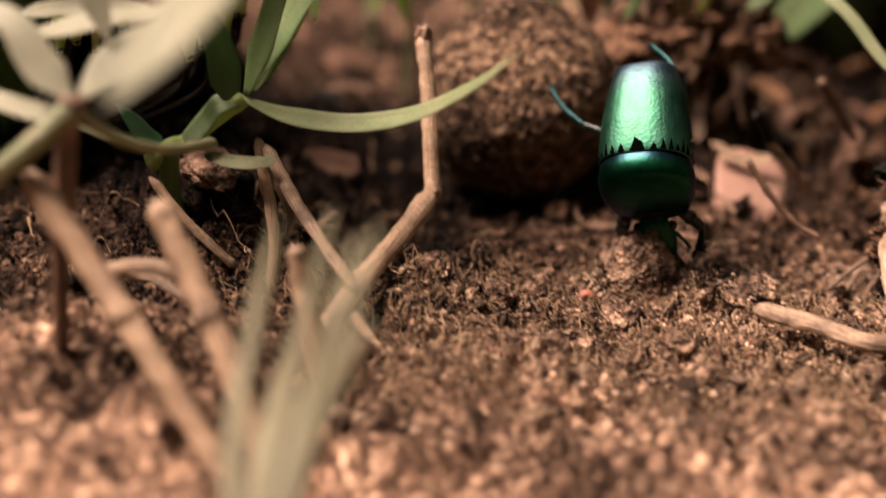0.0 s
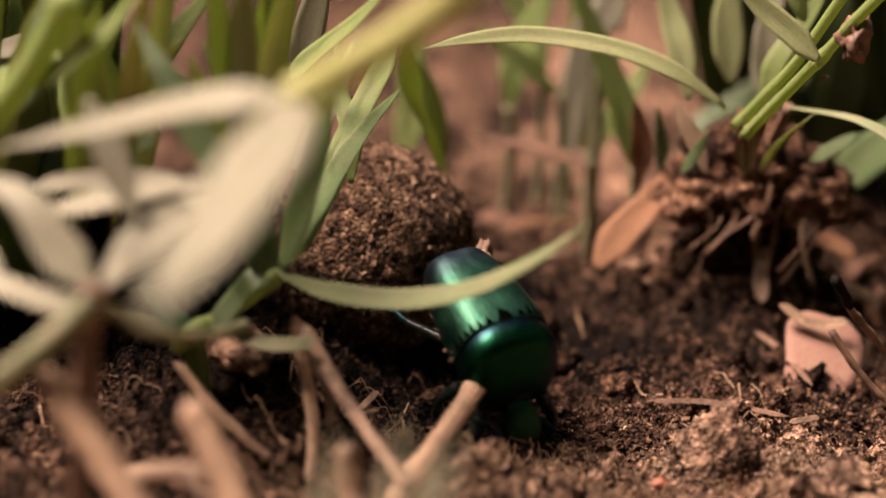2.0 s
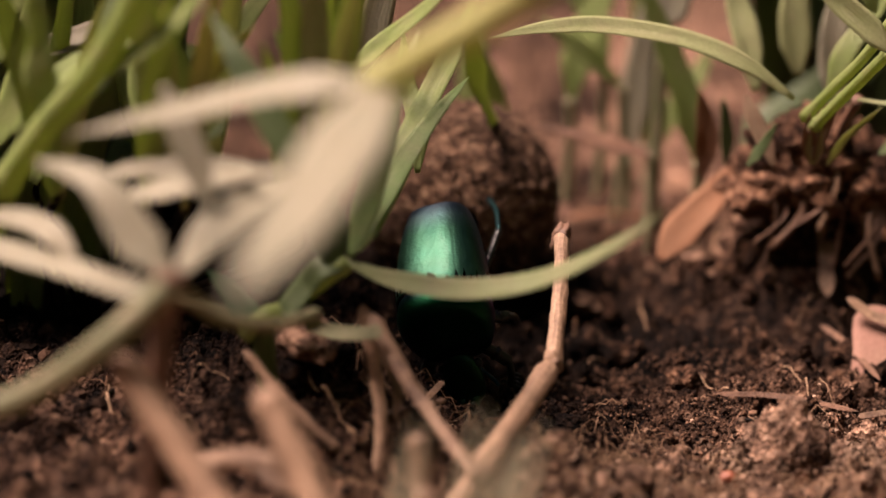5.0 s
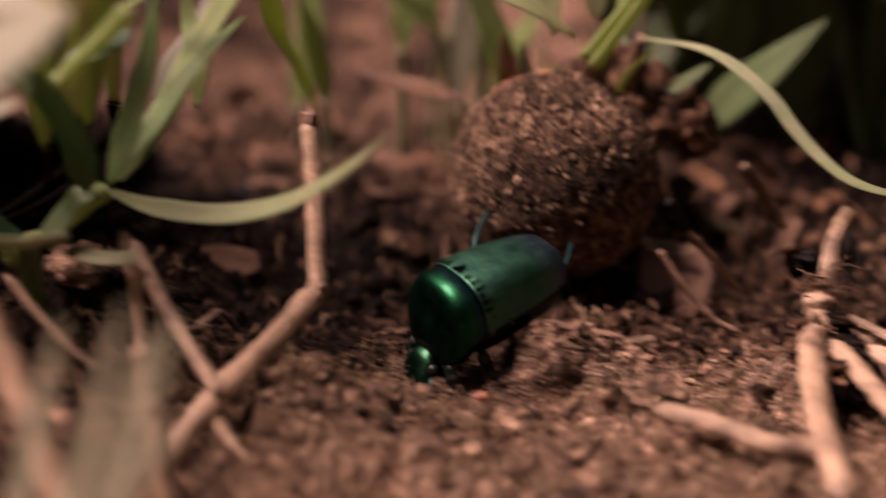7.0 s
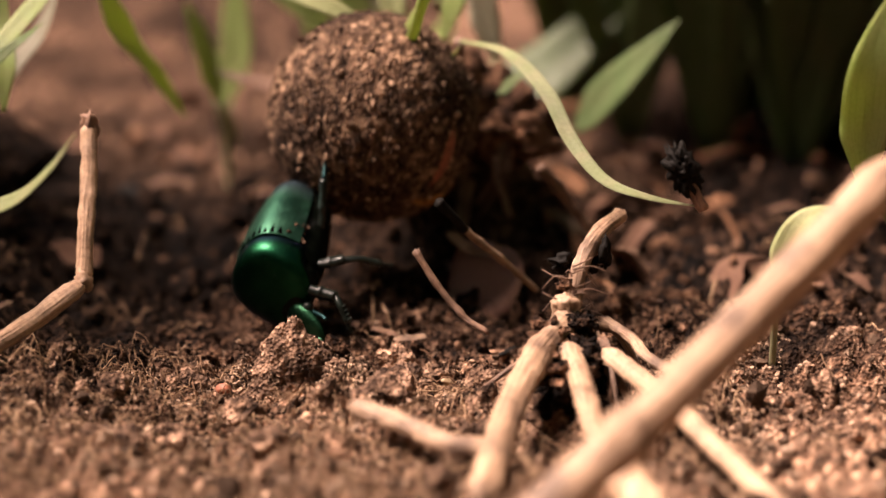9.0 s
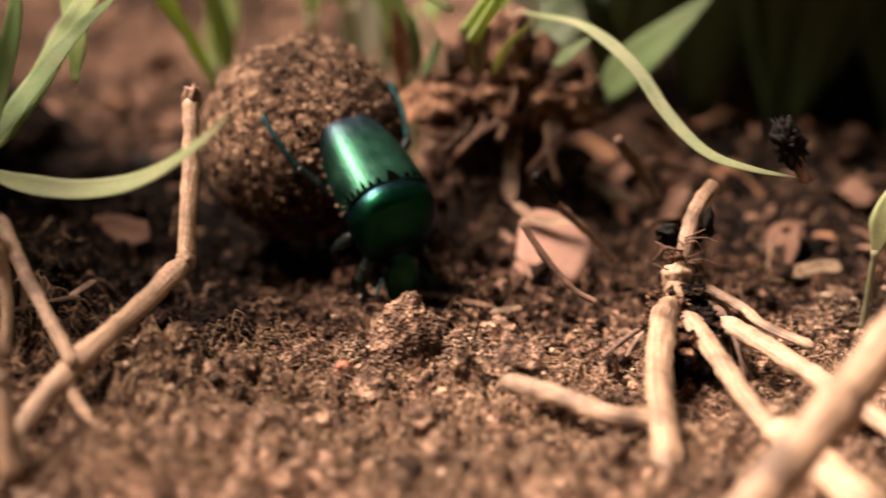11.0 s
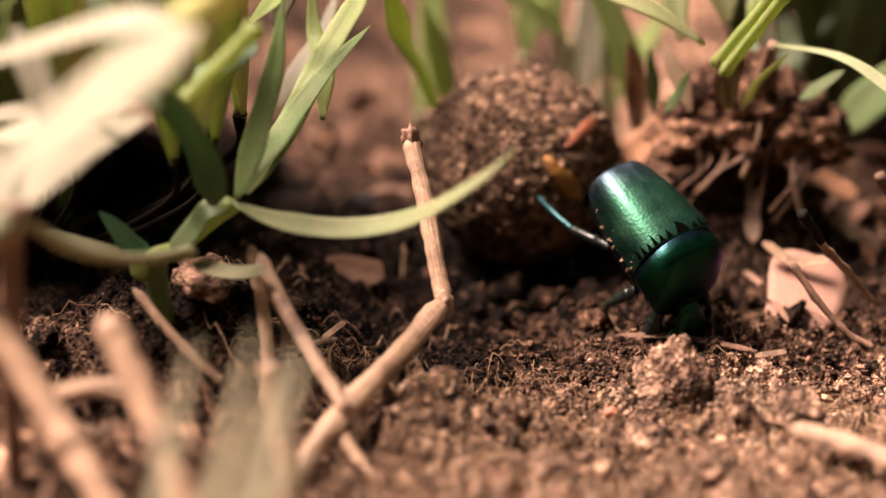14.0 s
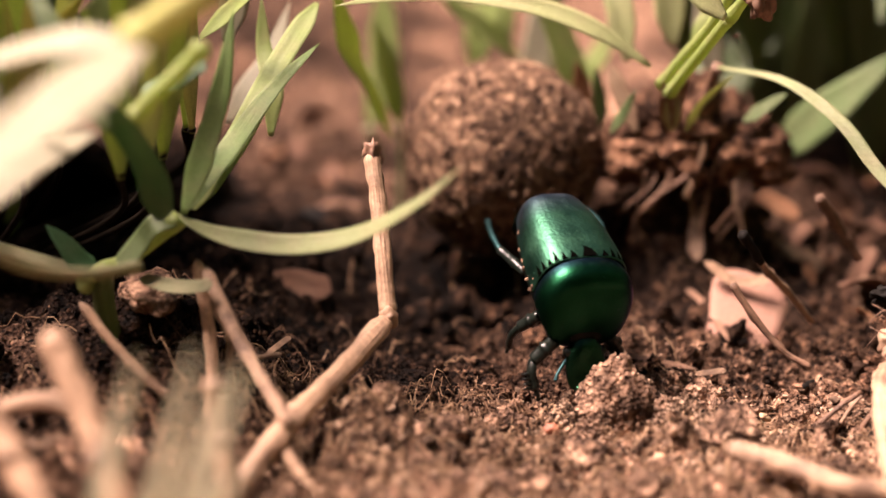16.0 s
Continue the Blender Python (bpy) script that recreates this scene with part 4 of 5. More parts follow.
blade(pale_sprig, 0.27, sage, [(5.34, -1.15, 0.90), (5.41, -1.10, 1.24), (5.57, -1.10, 1.50), (5.86, -1.10, 1.64)])
stem(pale_sprig, 0.03, dimgreen, [(5.34, -1.15, 0.92), (5.33, -1.1, 0.4), (5.32, -1.05, -0.1)])
side_grass = thing("side_grass", "broad bright green grass leaf", "grass")
blade(side_grass, 0.48, green, [(6.03, -0.60, 1.70), (6.03, -0.60, 2.27), (6.07, -0.70, 2.84), (6.23, -0.80, 3.53)])
stem(side_grass, 0.045, dimgreen, [(6.03, -0.6, 1.75), (6.5, -0.3, 0.9), (7.0, 0.0, -0.3)])
burnt = twig(None, 0.039, straw, [(2.40, -0.50, 1.08), (2.56, -0.35, 0.86), (2.75, -0.20, 0.64), (3.03, 0.00, 0.27)])
part("charred_tip", tube([(2.23, -0.68, 1.37), (2.32, -0.60, 1.23), (2.43, -0.48, 1.04)], 0.048, sides=10, n=12, rough=0.4), blackm, burnt, "charred black tip")
twig(None, 0.034, twigm, [(2.12, -1.20, 1.08), (2.34, -1.30, 0.79), (2.59, -1.40, 0.55), (2.83, -1.50, 0.44)])
twig(None, 0.060, twigm, [(3.03, 0.30, 1.44), (3.29, 0.40, 1.07), (3.48, 0.40, 0.79)])
chip(None, 0.091, dry, [(2.18, 2.40, 0.48), (2.79, 2.30, 0.25), (3.82, 2.20, -0.12)])
chip(None, 0.095, rust, [(1.60, 2.60, 0.31), (2.16, 2.40, 0.14), (2.69, 2.30, -0.01)])
chip(None, 0.108, rust, [(2.74, 2.80, 0.63), (3.16, 2.60, 0.45)])
chip(None, 0.057, straw, [(2.01, 0.60, 0.62), (2.32, 0.50, 0.46), (2.66, 0.40, 0.54)])
chip(None, 0.083, straw, [(1.98, 2.20, 1.05), (1.98, 1.80, 0.74), (1.98, 1.40, 0.32)])
chip(None, 0.030, straw, [(-1.95, -1.80, 0.44), (-1.82, -1.40, 0.44)])
chip(None, 0.170, dull, [(-2.54, 0.12, 0.15), (-2.20, 0.60, 0.15), (-1.74, 0.46, 0.15)])
chip(None, 0.029, brown, [(0.63, -0.70, 0.12), (1.22, -0.69, 0.12), (1.90, -0.94, 0.12)])
chip(None, 0.039, brown, [(1.89, 1.10, 0.12), (2.06, 0.64, 0.12), (2.23, -0.22, 0.12)])
chip(None, 0.030, straw, [(1.86, -1.12, 0.15), (2.15, -0.99, 0.15)])
chip(None, 0.029, straw, [(-0.33, -2.18, 0.15), (-0.20, -2.33, 0.15), (-0.09, -2.27, 0.15)])
chip(None, 0.071, dry, [(4.84, 0.04, 0.15), (5.14, 0.31, 0.15), (5.36, 0.30, 0.15)])


# ---- clods, leaf and seeds ----
def clod(x, y, size, seed, stretch=(1, 1, 0.8), mat=clodm, label="crumbly brown soil clod on the ground", sink=0.35, name="soil_clod", rough=0.28):
    ob = part(name, lump(seed, size, stretch, rough), mat)
    ob.matrix_basis = pose(x * C, y * C, (height(x, y) + size * stretch[2] * (1 - sink) ) * C, 0, 0, seed * 47)
    return tagged(ob, label, "clod", "soil clods")


def pointed_clod(x, y, size, tall, seed, label):
    """A clod with a wide foot, narrowing to a blunt point, coated in crumbs."""
    bm = bmesh.new()
    bmesh.ops.create_icosphere(bm, subdivisions=5, radius=1.0)
    off = Vector((seed * 2.1, seed * 4.7, seed))
    for v in bm.verts:
        p = v.co.copy()
        narrow = 1.0 - 0.45 * max(0, p.z) ** 1.3
        d = 1 + 0.34 * noise.noise(p * 1.2 + off) + 0.16 * noise.noise(p * 3.0 + off) + 0.08 * noise.noise(p * 8 + off) + 0.045 * noise.noise(p * 17 + off)
        v.co = Vector((p.x * narrow * d, p.y * narrow * d * 0.9, p.z * tall * d)) * (size * C)
    ob = part("soil_clod", bm, clodm)
    ob.matrix_basis = pose(x * C, y * C, (height(x, y) + 0.02) * C, 4, -5, seed * 47)
    pick, gv, gf = np.random.default_rng(seed), [], []
    for k in range(420):
        v = ob.data.vertices[int(pick.integers(len(ob.data.vertices)))].co
        g = base_v * pick.uniform(0.5, 1.4, (12, 1)) * pick.uniform(0.6, 1.4, 3) * (0.005 + 0.013 * pick.random() ** 3) * C + np.array(v)
        gf.append(base_f + 12 * k)
        gv.append(g)
    g = from_arrays("crumb_coating", np.concatenate(gv).tolist(), np.concatenate(gf).tolist(), clod_crumbs)
    g.parent = ob
    tagged(g, "sand grains stuck to the clod", kind="stuff")
    return tagged(ob, label, "clod", "soil clods")


pointed_clod(1.10, -1.90, 0.41, 1.45, 3, "pointed sandy brown soil clod, largest near the beetle")
pointed_clod(1.52, -1.98, 0.36, 0.75, 5, "low crumbly brown soil clod beside a pointed one")
pointed_clod(0.84, -2.06, 0.28, 0.65, 9, "small crumbly brown soil clod beside a pointed one")
for x, y, z, size, k in ((1.85, 2.05, 1.72, 0.46, 8), (1.45, 2.1, 1.62, 0.34, 12), (2.3, 2.1, 1.58, 0.34, 13), (1.75, 1.8, 1.35, 0.3, 15), (2.05, 2.5, 1.2, 0.4, 16), (1.25, 1.95, 1.3, 0.36, 91), (2.5, 1.95, 1.28, 0.38, 92)):
    ob = clod(x, y, size, k, (1.15, 0.9, 0.9), label="dark soil clump bound round grass roots", rough=0.34, mat=rootsoil)
    ob.location.z = z * C
clod(-2.95, -1.95, 0.30, 14, (1.4, 0.8, 0.42), mat=clodm, label="reddish brown lump of earth under the grass", sink=-1.1, rough=0.22)
clod(2.10, -2.35, 0.26, 17, (1.2, 0.9, 0.7), sink=0.3)
for i in range(26):
    clod(rng.uniform(-4.5, 6.5), rng.choice((rng.uniform(-4.2, -2.0), rng.uniform(0.5, 4.5))), rng.uniform(0.08, 0.2), 20 + i, (1, 0.9, rng.uniform(0.6, 0.9)))

def soil_bank():
    """A low bank of soil hollowed out from the front like the mouth of a burrow, coloured near black for the shade
    there.
    """
    bm = bmesh.new()
    nu, nv = 48, 26
    shells = []
    for layer in (0, 1):
        rows = []
        for j in range(nv + 1):
            lat = math.pi * (0.02 + 0.52 * j / nv)
            row = []
            for k in range(nu + 1):
                lon = math.radians(-20 + 220 * k / nu)
                d = Vector((math.cos(lon) * math.sin(lat), math.sin(lon) * math.sin(lat), math.cos(lat)))
                size = 1 + 0.16 * noise.noise(d * 2.1) + 0.09 * noise.noise(d * 6.0) + 0.04 * noise.noise(d * 15.0) - 0.24 * layer
                row.append(bm.verts.new(Vector((2.35 * d.x * size, 1.7 * d.y * size, 1.5 * d.z * size - 0.3)) * C))
            rows.append(row)
        shells.append(rows)
        for a, b in zip(rows, rows[1:]):
            for k in range(nu):
                bm.faces.new((a[k], a[k + 1], b[k + 1], b[k]))
    for k in (0, nu):
        for j in range(nv):
            bm.faces.new((shells[0][j][k], shells[0][j + 1][k], shells[1][j + 1][k], shells[1][j][k]))
    # bank added to darken the hollow; its shade is put into the colour
    ob = part("soil_bank", bm, shade_soil_lump)
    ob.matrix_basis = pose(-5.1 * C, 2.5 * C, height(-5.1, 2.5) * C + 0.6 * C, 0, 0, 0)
    return tagged(ob, "hollowed soil bank added under the grass, near-black colour standing in for shade", "soil bank")


soil_bank()


def litter_leaf():
    """The broken pink-brown leaf: a cupped plate with a notched rim, standing on its edge."""
    bm = bmesh.new()
    rim = 22
    rings = []
    for layer in (1, -1):
        rows = []
        for j in range(5):
            row = []
            for k in range(rim):
                g = 2 * math.pi * k / rim
                r = 0.40 * (1 + 0.06 * math.cos(4 * g + 3.0) + 0.07 * math.cos(3 * g - 0.6) + 0.07 * noise.noise(Vector((3 * math.cos(g), 3 * math.sin(g), 2)))) * (j + 0.02) / 4
                x, z = r * math.cos(g) * 0.98, r * math.sin(g) * 1.25
                row.append(bm.verts.new(Vector((x, 0.04 * (x * x + z * z) * 4 + 0.012 * math.sin(7 * x + 3 * z) + layer * 0.008, z)) * C))
            rows.append(row)
        rings.append(rows)
    for rows in rings:
        for a, b in zip(rows, rows[1:]):
            for k in range(rim):
                bm.faces.new((a[k], a[(k + 1) % rim], b[(k + 1) % rim], b[k]))
        bm.faces.new(rows[0])
    for k in range(rim):
        bm.faces.new((rings[0][-1][k], rings[0][-1][(k + 1) % rim], rings[1][-1][(k + 1) % rim], rings[1][-1][k]))
    ob = part("fallen_leaf", bm, pinkish)
    ob.matrix_basis = pose(2.42 * C, 0.35 * C, (height(2.42, 0.35) + 0.27) * C, -48, 4, -8)
    return tagged(ob, "broken pinkish brown dead leaf leaning on the soil", "leaf", "plant litter")


litter_leaf()
def seed_husk(x, y, size, turn):
    ob = part("seed_husk", lump(31, size, (1.0, 0.55, 0.35), 0.08, 3), seedm)
    ob.matrix_basis = pose(x * C, y * C, (height(x, y) + size * 0.3) * C, 20, 30, turn)
    return tagged(ob, "small pale tan seed husk on the soil", "seed", "seeds")


seed_husk(2.47, -1.55, 0.10, 60)
seed_husk(1.42, -1.22, 0.07, 10)
for x, y, ln, turn in ((-0.62, -2.02, 0.34, 62), (0.22, -1.95, 0.18, 12), (0.9, -1.35, 0.16, -30), (2.9, -0.9, 0.22, 40), (-1.3, -1.7, 0.2, -20)):
    husk = part("dark_husk", lump(47, 1.0, (ln * 0.5, ln * 0.13, ln * 0.10), 0.2, 3), blackm)
    husk.matrix_basis = pose(x * C, y * C, (height(x, y) + 0.05) * C, 10, -12, turn)
    tagged(husk, "charred black plant husk lying on the soil", "husk", "black husks")
red = part("red_grain", lump(41, 0.07, (1, 0.8, 0.7), 0.2, 3), redm)
red.matrix_basis = pose(0.59 * C, -2.27 * C, (height(0.59, -2.27) + 0.04) * C)
tagged(red, "small dark red grain on the soil", "grain")
pod = part("dark_pod", lump(43, 0.25, (1.35, 0.6, 0.48), 0.15, 3), blackm)
pod.matrix_basis = pose(-2.12 * C, 2.6 * C, (height(-2.12, 2.6) + 0.15) * C, 0, 14, -12)
tagged(pod, "dark pointed seed pod lying on the soil", "pod")


# scattered litter behind the clearing
def litter(n, mats, size=1.0, labels=("rust brown curled leaf scrap on soil", "broken brown leaf scrap on soil", "thin dry brown stem bit on soil", "dark red curled leaf scrap on soil")):
    kinds = []
    for k in range(4):
        ln = (0.5, 0.35, 0.7, 0.45)[k] * size
        kinds.append(blade(None, (0.10, 0.15, 0.06, 0.2)[k] * size, mats[k], [(-ln / 2, 0, 0.02), (0, 0.04 * k, 0.09 * size), (ln / 2, 0.02, 0.0)], strap=k < 3, fold=0.4, face=(0, 0.1, 1), name="litter_chip"))
        tagged(kinds[k], labels[k], "litter", "plant litter")
    for i in range(n):
        x, y = rng.uniform(0.4, 8.0), rng.uniform(0.2, 6.5)
        if i % 5 == 0:
            x = rng.uniform(-4, 0)
            y = rng.uniform(2.5, 6.5)
        if y < 1.5 and x < 3.6:
            x += 3.4
        if math.hypot(x - 2.5, y - 0.4) < 0.9:
            y += 1.6
        m = pose(x * C, y * C, (height(x, y) + 0.05) * C, rng.uniform(-35, 35), rng.uniform(-35, 35), rng.uniform(0, 360))
        if i < 4:
            kinds[i].matrix_basis = m
        else:
            copy_thing(kinds[i % 4], m)


litter(60, (dull, rust, brown, dull))
litter(26, (dull, dull, rust, dull), 1.9, ("large curled dead brown leaf on soil", "broken dark brown dead leaf on soil", "long dry rust brown stem bit on soil", "broad dark curled dead leaf on soil"))


def far_tuft(x, y, seed, tall=1.0):
    """A dense tuft of long dark drooping leaves, added to cover and shade the ground behind the clearing."""
    r = random.Random(seed)
    t = thing("background_tuft", "dense dark green grass tuft added to deepen the background shade", "grass", "background tufts")
    z = height(x, y)
    for k in range(16):
        a, ln, up = r.uniform(0, 6.28), r.uniform(2.5, 5.5), r.uniform(2.6, 6.0) * tall
        dx, dy = math.cos(a) * ln, math.sin(a) * ln
        blade(t, r.uniform(0.5, 0.9), deep, [(x, y, z - 0.1), (x + dx * 0.25, y + dy * 0.25, z + up * 0.7), (x + dx * 0.65, y + dy * 0.65, z + up), (x + dx, y + dy, z + up * 0.75)])


for i, (x, y) in enumerate(((5.4, 5.4), (6.9, 5.0), (4.6, 7.2), (6.3, 7.2), (8.2, 6.6), (5.4, 9.4), (7.4, 9.2), (9.4, 8.6), (10.6, 6.8), (8.4, 11.4), (5.6, 12.2), (11.0, 10.5))):
    far_tuft(x, y, i)
# taller tufts, mostly above the view, added for the shade they cast
for i, (x, y) in enumerate(((3.3, 6.0), (2.4, 7.4), (4.4, 5.6))):
    far_tuft(x, y, 40 + i, 1.7)


def sky_screen_tuft(seed):
    """A stand of tall grass outside the view, added on all sides to block the low sky."""
    r = random.Random(seed)
    t = thing("sky_screen_grass", "tall dense dark green grass out of view, added to block low sky", "grass", "surrounding grass")
    for k in range(26):
        a, x, y = r.uniform(0, 6.28), r.uniform(-4, 4), r.uniform(-4, 4)
        ln, up = r.uniform(3, 10), r.uniform(26, 46)
        dx, dy = math.cos(a) * ln, math.sin(a) * ln
        blade(t, r.uniform(1.2, 2.0), deep, [(x, y, -1.0), (x + dx * 0.2, y + dy * 0.2, up * 0.5), (x + dx * 0.55, y + dy * 0.55, up * 0.9), (x + dx, y + dy, up)], face=(math.cos(a + 0.6), math.sin(a + 0.6), 0.5))
    return t


tall = [sky_screen_tuft(70 + k) for k in range(3)]
# unseen ring that keeps low sky light out, set wider behind
ring = [(34 * math.cos(a), (28 if math.sin(a) < 0 else 62) * math.sin(a) - 2) for a in (2 * math.pi * k / 24 for k in range(24))] + [(42 * math.cos(a), (37 if math.sin(a) < 0 else 70) * math.sin(a) - 2) for a in (0.13 + 2 * math.pi * k / 24 for k in range(24))]
for i, (x, y) in enumerate(ring):
    m = pose(x * C, y * C, 0, 0, 0, 37 * i)
    if i < 3:
        tall[i].matrix_basis = m
    else:
        copy_thing(tall[i % 3], m)


# ---- dung ball ----
def dung_ball():
    bm = bmesh.new()
    bmesh.ops.create_icosphere(bm, subdivisions=6, radius=1.0)
    for v in bm.verts:
        p = v.co.copy()
        d = 1 + 0.022 * noise.noise(p * 1.8) + 0.020 * noise.noise(p * 5) + 0.020 * noise.noise(p * 12) + 0.014 * noise.noise(p * 26)
        v.co = p * (d * 1.05 * C)
    root = part("dung_ball", bm, dung)
    tagged(root, "rolled ball of crumbly brown dung and soil", "dung ball")
    gv, gf = [], []
    for i in range(6000):
        z = rng.uniform(-1, 1)
        a = rng.uniform(0, 6.283)
        d = np.array([math.sqrt(1 - z * z) * math.cos(a), math.sqrt(1 - z * z) * math.sin(a), z])
        r = 0.006 + 0.024 * rng.random() ** 3
        v = base_v * nrng.uniform(0.5, 1.4, (12, 1)) * nrng.uniform(0.5, 1.6, 3) * r + d * 1.05
        gf.append(base_f + 12 * i)
        gv.append(v * C)
    g = from_arrays("crumb_coating", np.concatenate(gv).tolist(), np.concatenate(gf).tolist(), ball_crumbs)
    g.parent = root
    tagged(g, "fine sand and dung crumbs", kind="stuff")
    for way, along, size, mat, label in (((0.595, -0.079, 0.80), (0.55, 0.83, 0), (0.30, 0.075), redm, "reddish straw chip"),
                                         ((0.489, -0.579, 0.652), (0.8, -0.55, 0), (0.29, 0.10), ochre, "ochre straw chip")):
        way = Vector(way).normalized()
        al = Vector(along)
        al = (al - way * al.dot(way)).normalized()
        sd = way.cross(al)
        bm = lump(51, 1.0, (1, 1, 1), 0.12, 3)
        for v in bm.verts:
            q = v.co / C
            curve = -0.5 * (q.x * size[0]) ** 2
            v.co = (way * (1.055 + 0.03 * q.z + curve) + al * (q.x * size[0]) + sd * (q.y * size[1])) * C
        part("straw_chip", bm, mat, root, label)
    return root


ball = dung_ball()


# ---- dung beetle ----
def loft(stations, lo=0.0, hi=360.0, n=32, power=0.9, groove=0.0):
    """A body built from rings: x, half width, top, bottom, height of the middle. lo to hi: which arc of the ring."""
    bm = bmesh.new()
    rings = []
    whole = hi - lo >= 359
    for x, w, top, bot, zc in stations:
        ring = []
        for k in range(n if whole else n + 1):
            g = math.radians(lo + (hi - lo) * k / n)
            c, s = math.cos(g), math.sin(g)
            rib = 1 - groove * max(0, math.cos(g * 16)) ** 6
            y = w * math.copysign(abs(c) ** power, c) * rib
            z = (top if s >= 0 else bot) * math.copysign(abs(s) ** power, s) * rib
            ring.append(bm.verts.new(Vector((x, y, zc + z)) * C))
        rings.append(ring)
    m = len(rings[0])
    for a, b in zip(rings, rings[1:]):
        for k in range(m if whole else m - 1):
            bm.faces.new((a[k], a[(k + 1) % m], b[(k + 1) % m], b[k]))
    if whole:
        bm.faces.new(rings[0])
        bm.faces.new(rings[-1])
    return bm


def dense(keys, n):
    """Stations between the given ones, smoothly."""
    k = np.array(keys)
    s = np.linspace(0, len(k) - 1, n)
    out = []
    for u in s:
        i = min(int(u), len(k) - 2)
        f = u - i
        p0, p1, p2, p3 = k[max(i - 1, 0)], k[i], k[i + 1], k[min(i + 2, len(k) - 1)]
        out.append(tuple(0.5 * (2 * p1 + (p2 - p0) * f + (2 * p0 - 5 * p1 + 4 * p2 - p3) * f * f + (3 * p1 - p0 - 3 * p2 + p3) * f ** 3)))
    return out


beetle = thing("dung_beetle", "metallic green dung beetle pushing a ball with its hind legs", "beetle")
WINGS = dense([(-1.00, 0.24, 0.22, 0.05, -0.04), (-0.985, 0.285, 0.29, 0.05, -0.02), (-0.93, 0.325, 0.335, 0.05, 0), (-0.70, 0.39, 0.395, 0.05, 0),
               (-0.40, 0.44, 0.44, 0.05, 0), (-0.10, 0.47, 0.455, 0.05, 0), (0.04, 0.472, 0.45, 0.05, 0), (0.06, 0.46, 0.43, 0.05, 0)], 48)
for lo, hi in ((0, 90), (90, 180)):
    part("wing_case", loft(WINGS, lo, hi, 48, 0.66, 0.002), shell, beetle, "glossy metallic green wing case, violet at the tail")
part("tail_plate", loft(dense([(-1.02, 0.16, 0.10, 0.14, -0.04), (-1.005, 0.27, 0.19, 0.24, -0.04), (-0.96, 0.34, 0.27, 0.28, -0.04)], 10), power=0.8), underm, beetle, "black plate under the tail")
part("pronotum", loft(dense([(0.05, 0.42, 0.41, 0.10, 0), (0.06, 0.450, 0.438, 0.12, 0), (0.085, 0.466, 0.452, 0.14, 0), (0.19, 0.485, 0.456, 0.18, 0.0), (0.29, 0.475, 0.432, 0.20, -0.012),
                            (0.37, 0.44, 0.375, 0.24, -0.065), (0.435, 0.365, 0.27, 0.22, -0.145), (0.468, 0.24, 0.16, 0.14, -0.205), (0.477, 0.08, 0.05, 0.05, -0.23)], 40), n=56, power=0.82), hood, beetle, "domed bright green shield behind the head")
part("head", loft(dense([(0.44, 0.10, 0.08, 0.07, -0.28), (0.49, 0.15, 0.12, 0.09, -0.31), (0.57, 0.195, 0.15, 0.08, -0.37), (0.66, 0.205, 0.13, 0.07, -0.45),
                       (0.74, 0.185, 0.09, 0.05, -0.53), (0.79, 0.13, 0.05, 0.04, -0.58), (0.81, 0.07, 0.03, 0.03, -0.60)], 26), n=36), facem, beetle, "rounded green shovel-shaped head")
for sgn in (-1, 1):
    bm = bmesh.new()
    bmesh.ops.create_icosphere(bm, subdivisions=2, radius=0.055 * C, matrix=Matrix.Translation(Vector((0.54, sgn * 0.175, -0.33)) * C))
    part("eye", bm, chitin, beetle)
    bm = bmesh.new()
    bmesh.ops.create_cone(bm, cap_ends=True, segments=8, radius1=0.05 * C, radius2=0.012 * C, depth=0.10 * C, matrix=Matrix.Translation(Vector((0.80, sgn * 0.07, -0.595)) * C) @ Euler((0, radians(135), 0)).to_matrix().to_4x4())
    part("head_tooth", bm, facem, beetle)
    bm = tube([(0.56, sgn * 0.17, -0.38), (0.68, sgn * 0.29, -0.46), (0.74, sgn * 0.33, -0.50)], 0.018, sides=8, n=10, nodes=(0.95,), knob=1.2)
    part("antenna", bm, legm, beetle)
part("abdomen", loft(dense([(-0.98, 0.2, 0.05, 0.12, -0.06), (-0.85, 0.33, 0.08, 0.26, -0.06), (-0.4, 0.39, 0.1, 0.34, -0.05), (0.0, 0.41, 0.1, 0.36, -0.05), (0.18, 0.36, 0.1, 0.3, -0.05)], 20)), underm, beetle, "black glossy underside")
part("thorax", loft(dense([(0.10, 0.36, 0.2, 0.32, -0.06), (0.28, 0.42, 0.2, 0.34, -0.06), (0.40, 0.32, 0.2, 0.28, -0.12), (0.46, 0.20, 0.10, 0.18, -0.20), (0.50, 0.12, 0.08, 0.1, -0.26)], 14)), underm, beetle)
# dark notches along the front of the wing cases
for k in range(13):
    bm = bmesh.new()
    g = radians(20 + 140 * k / 12)
    ln, half = 0.105 + 0.035 * math.sin(k * 2.3), 0.030
    tri = []
    for dx, da in ((0.0, -half), (0.0, half), (-ln * 0.6, 0.35 * half), (-ln, 0.2 * half), (-ln * 0.6, -0.5 * half)):
        h = g + da / 0.45
        tri.append(bm.verts.new(Vector((0.045 + dx, 0.476 * math.copysign(abs(math.cos(h)) ** 0.66, math.cos(h)), 0.457 * abs(math.sin(h)) ** 0.66)) * C))
    low = [bm.verts.new(v.co * 0.96) for v in tri]
    bm.faces.new(tri)
    bm.faces.new(low[::-1])
    for i in range(5):
        bm.faces.new((tri[i], tri[(i + 1) % 5], low[(i + 1) % 5], low[i]))
    part("notch", bm, gapm, beetle, "black notch", False)
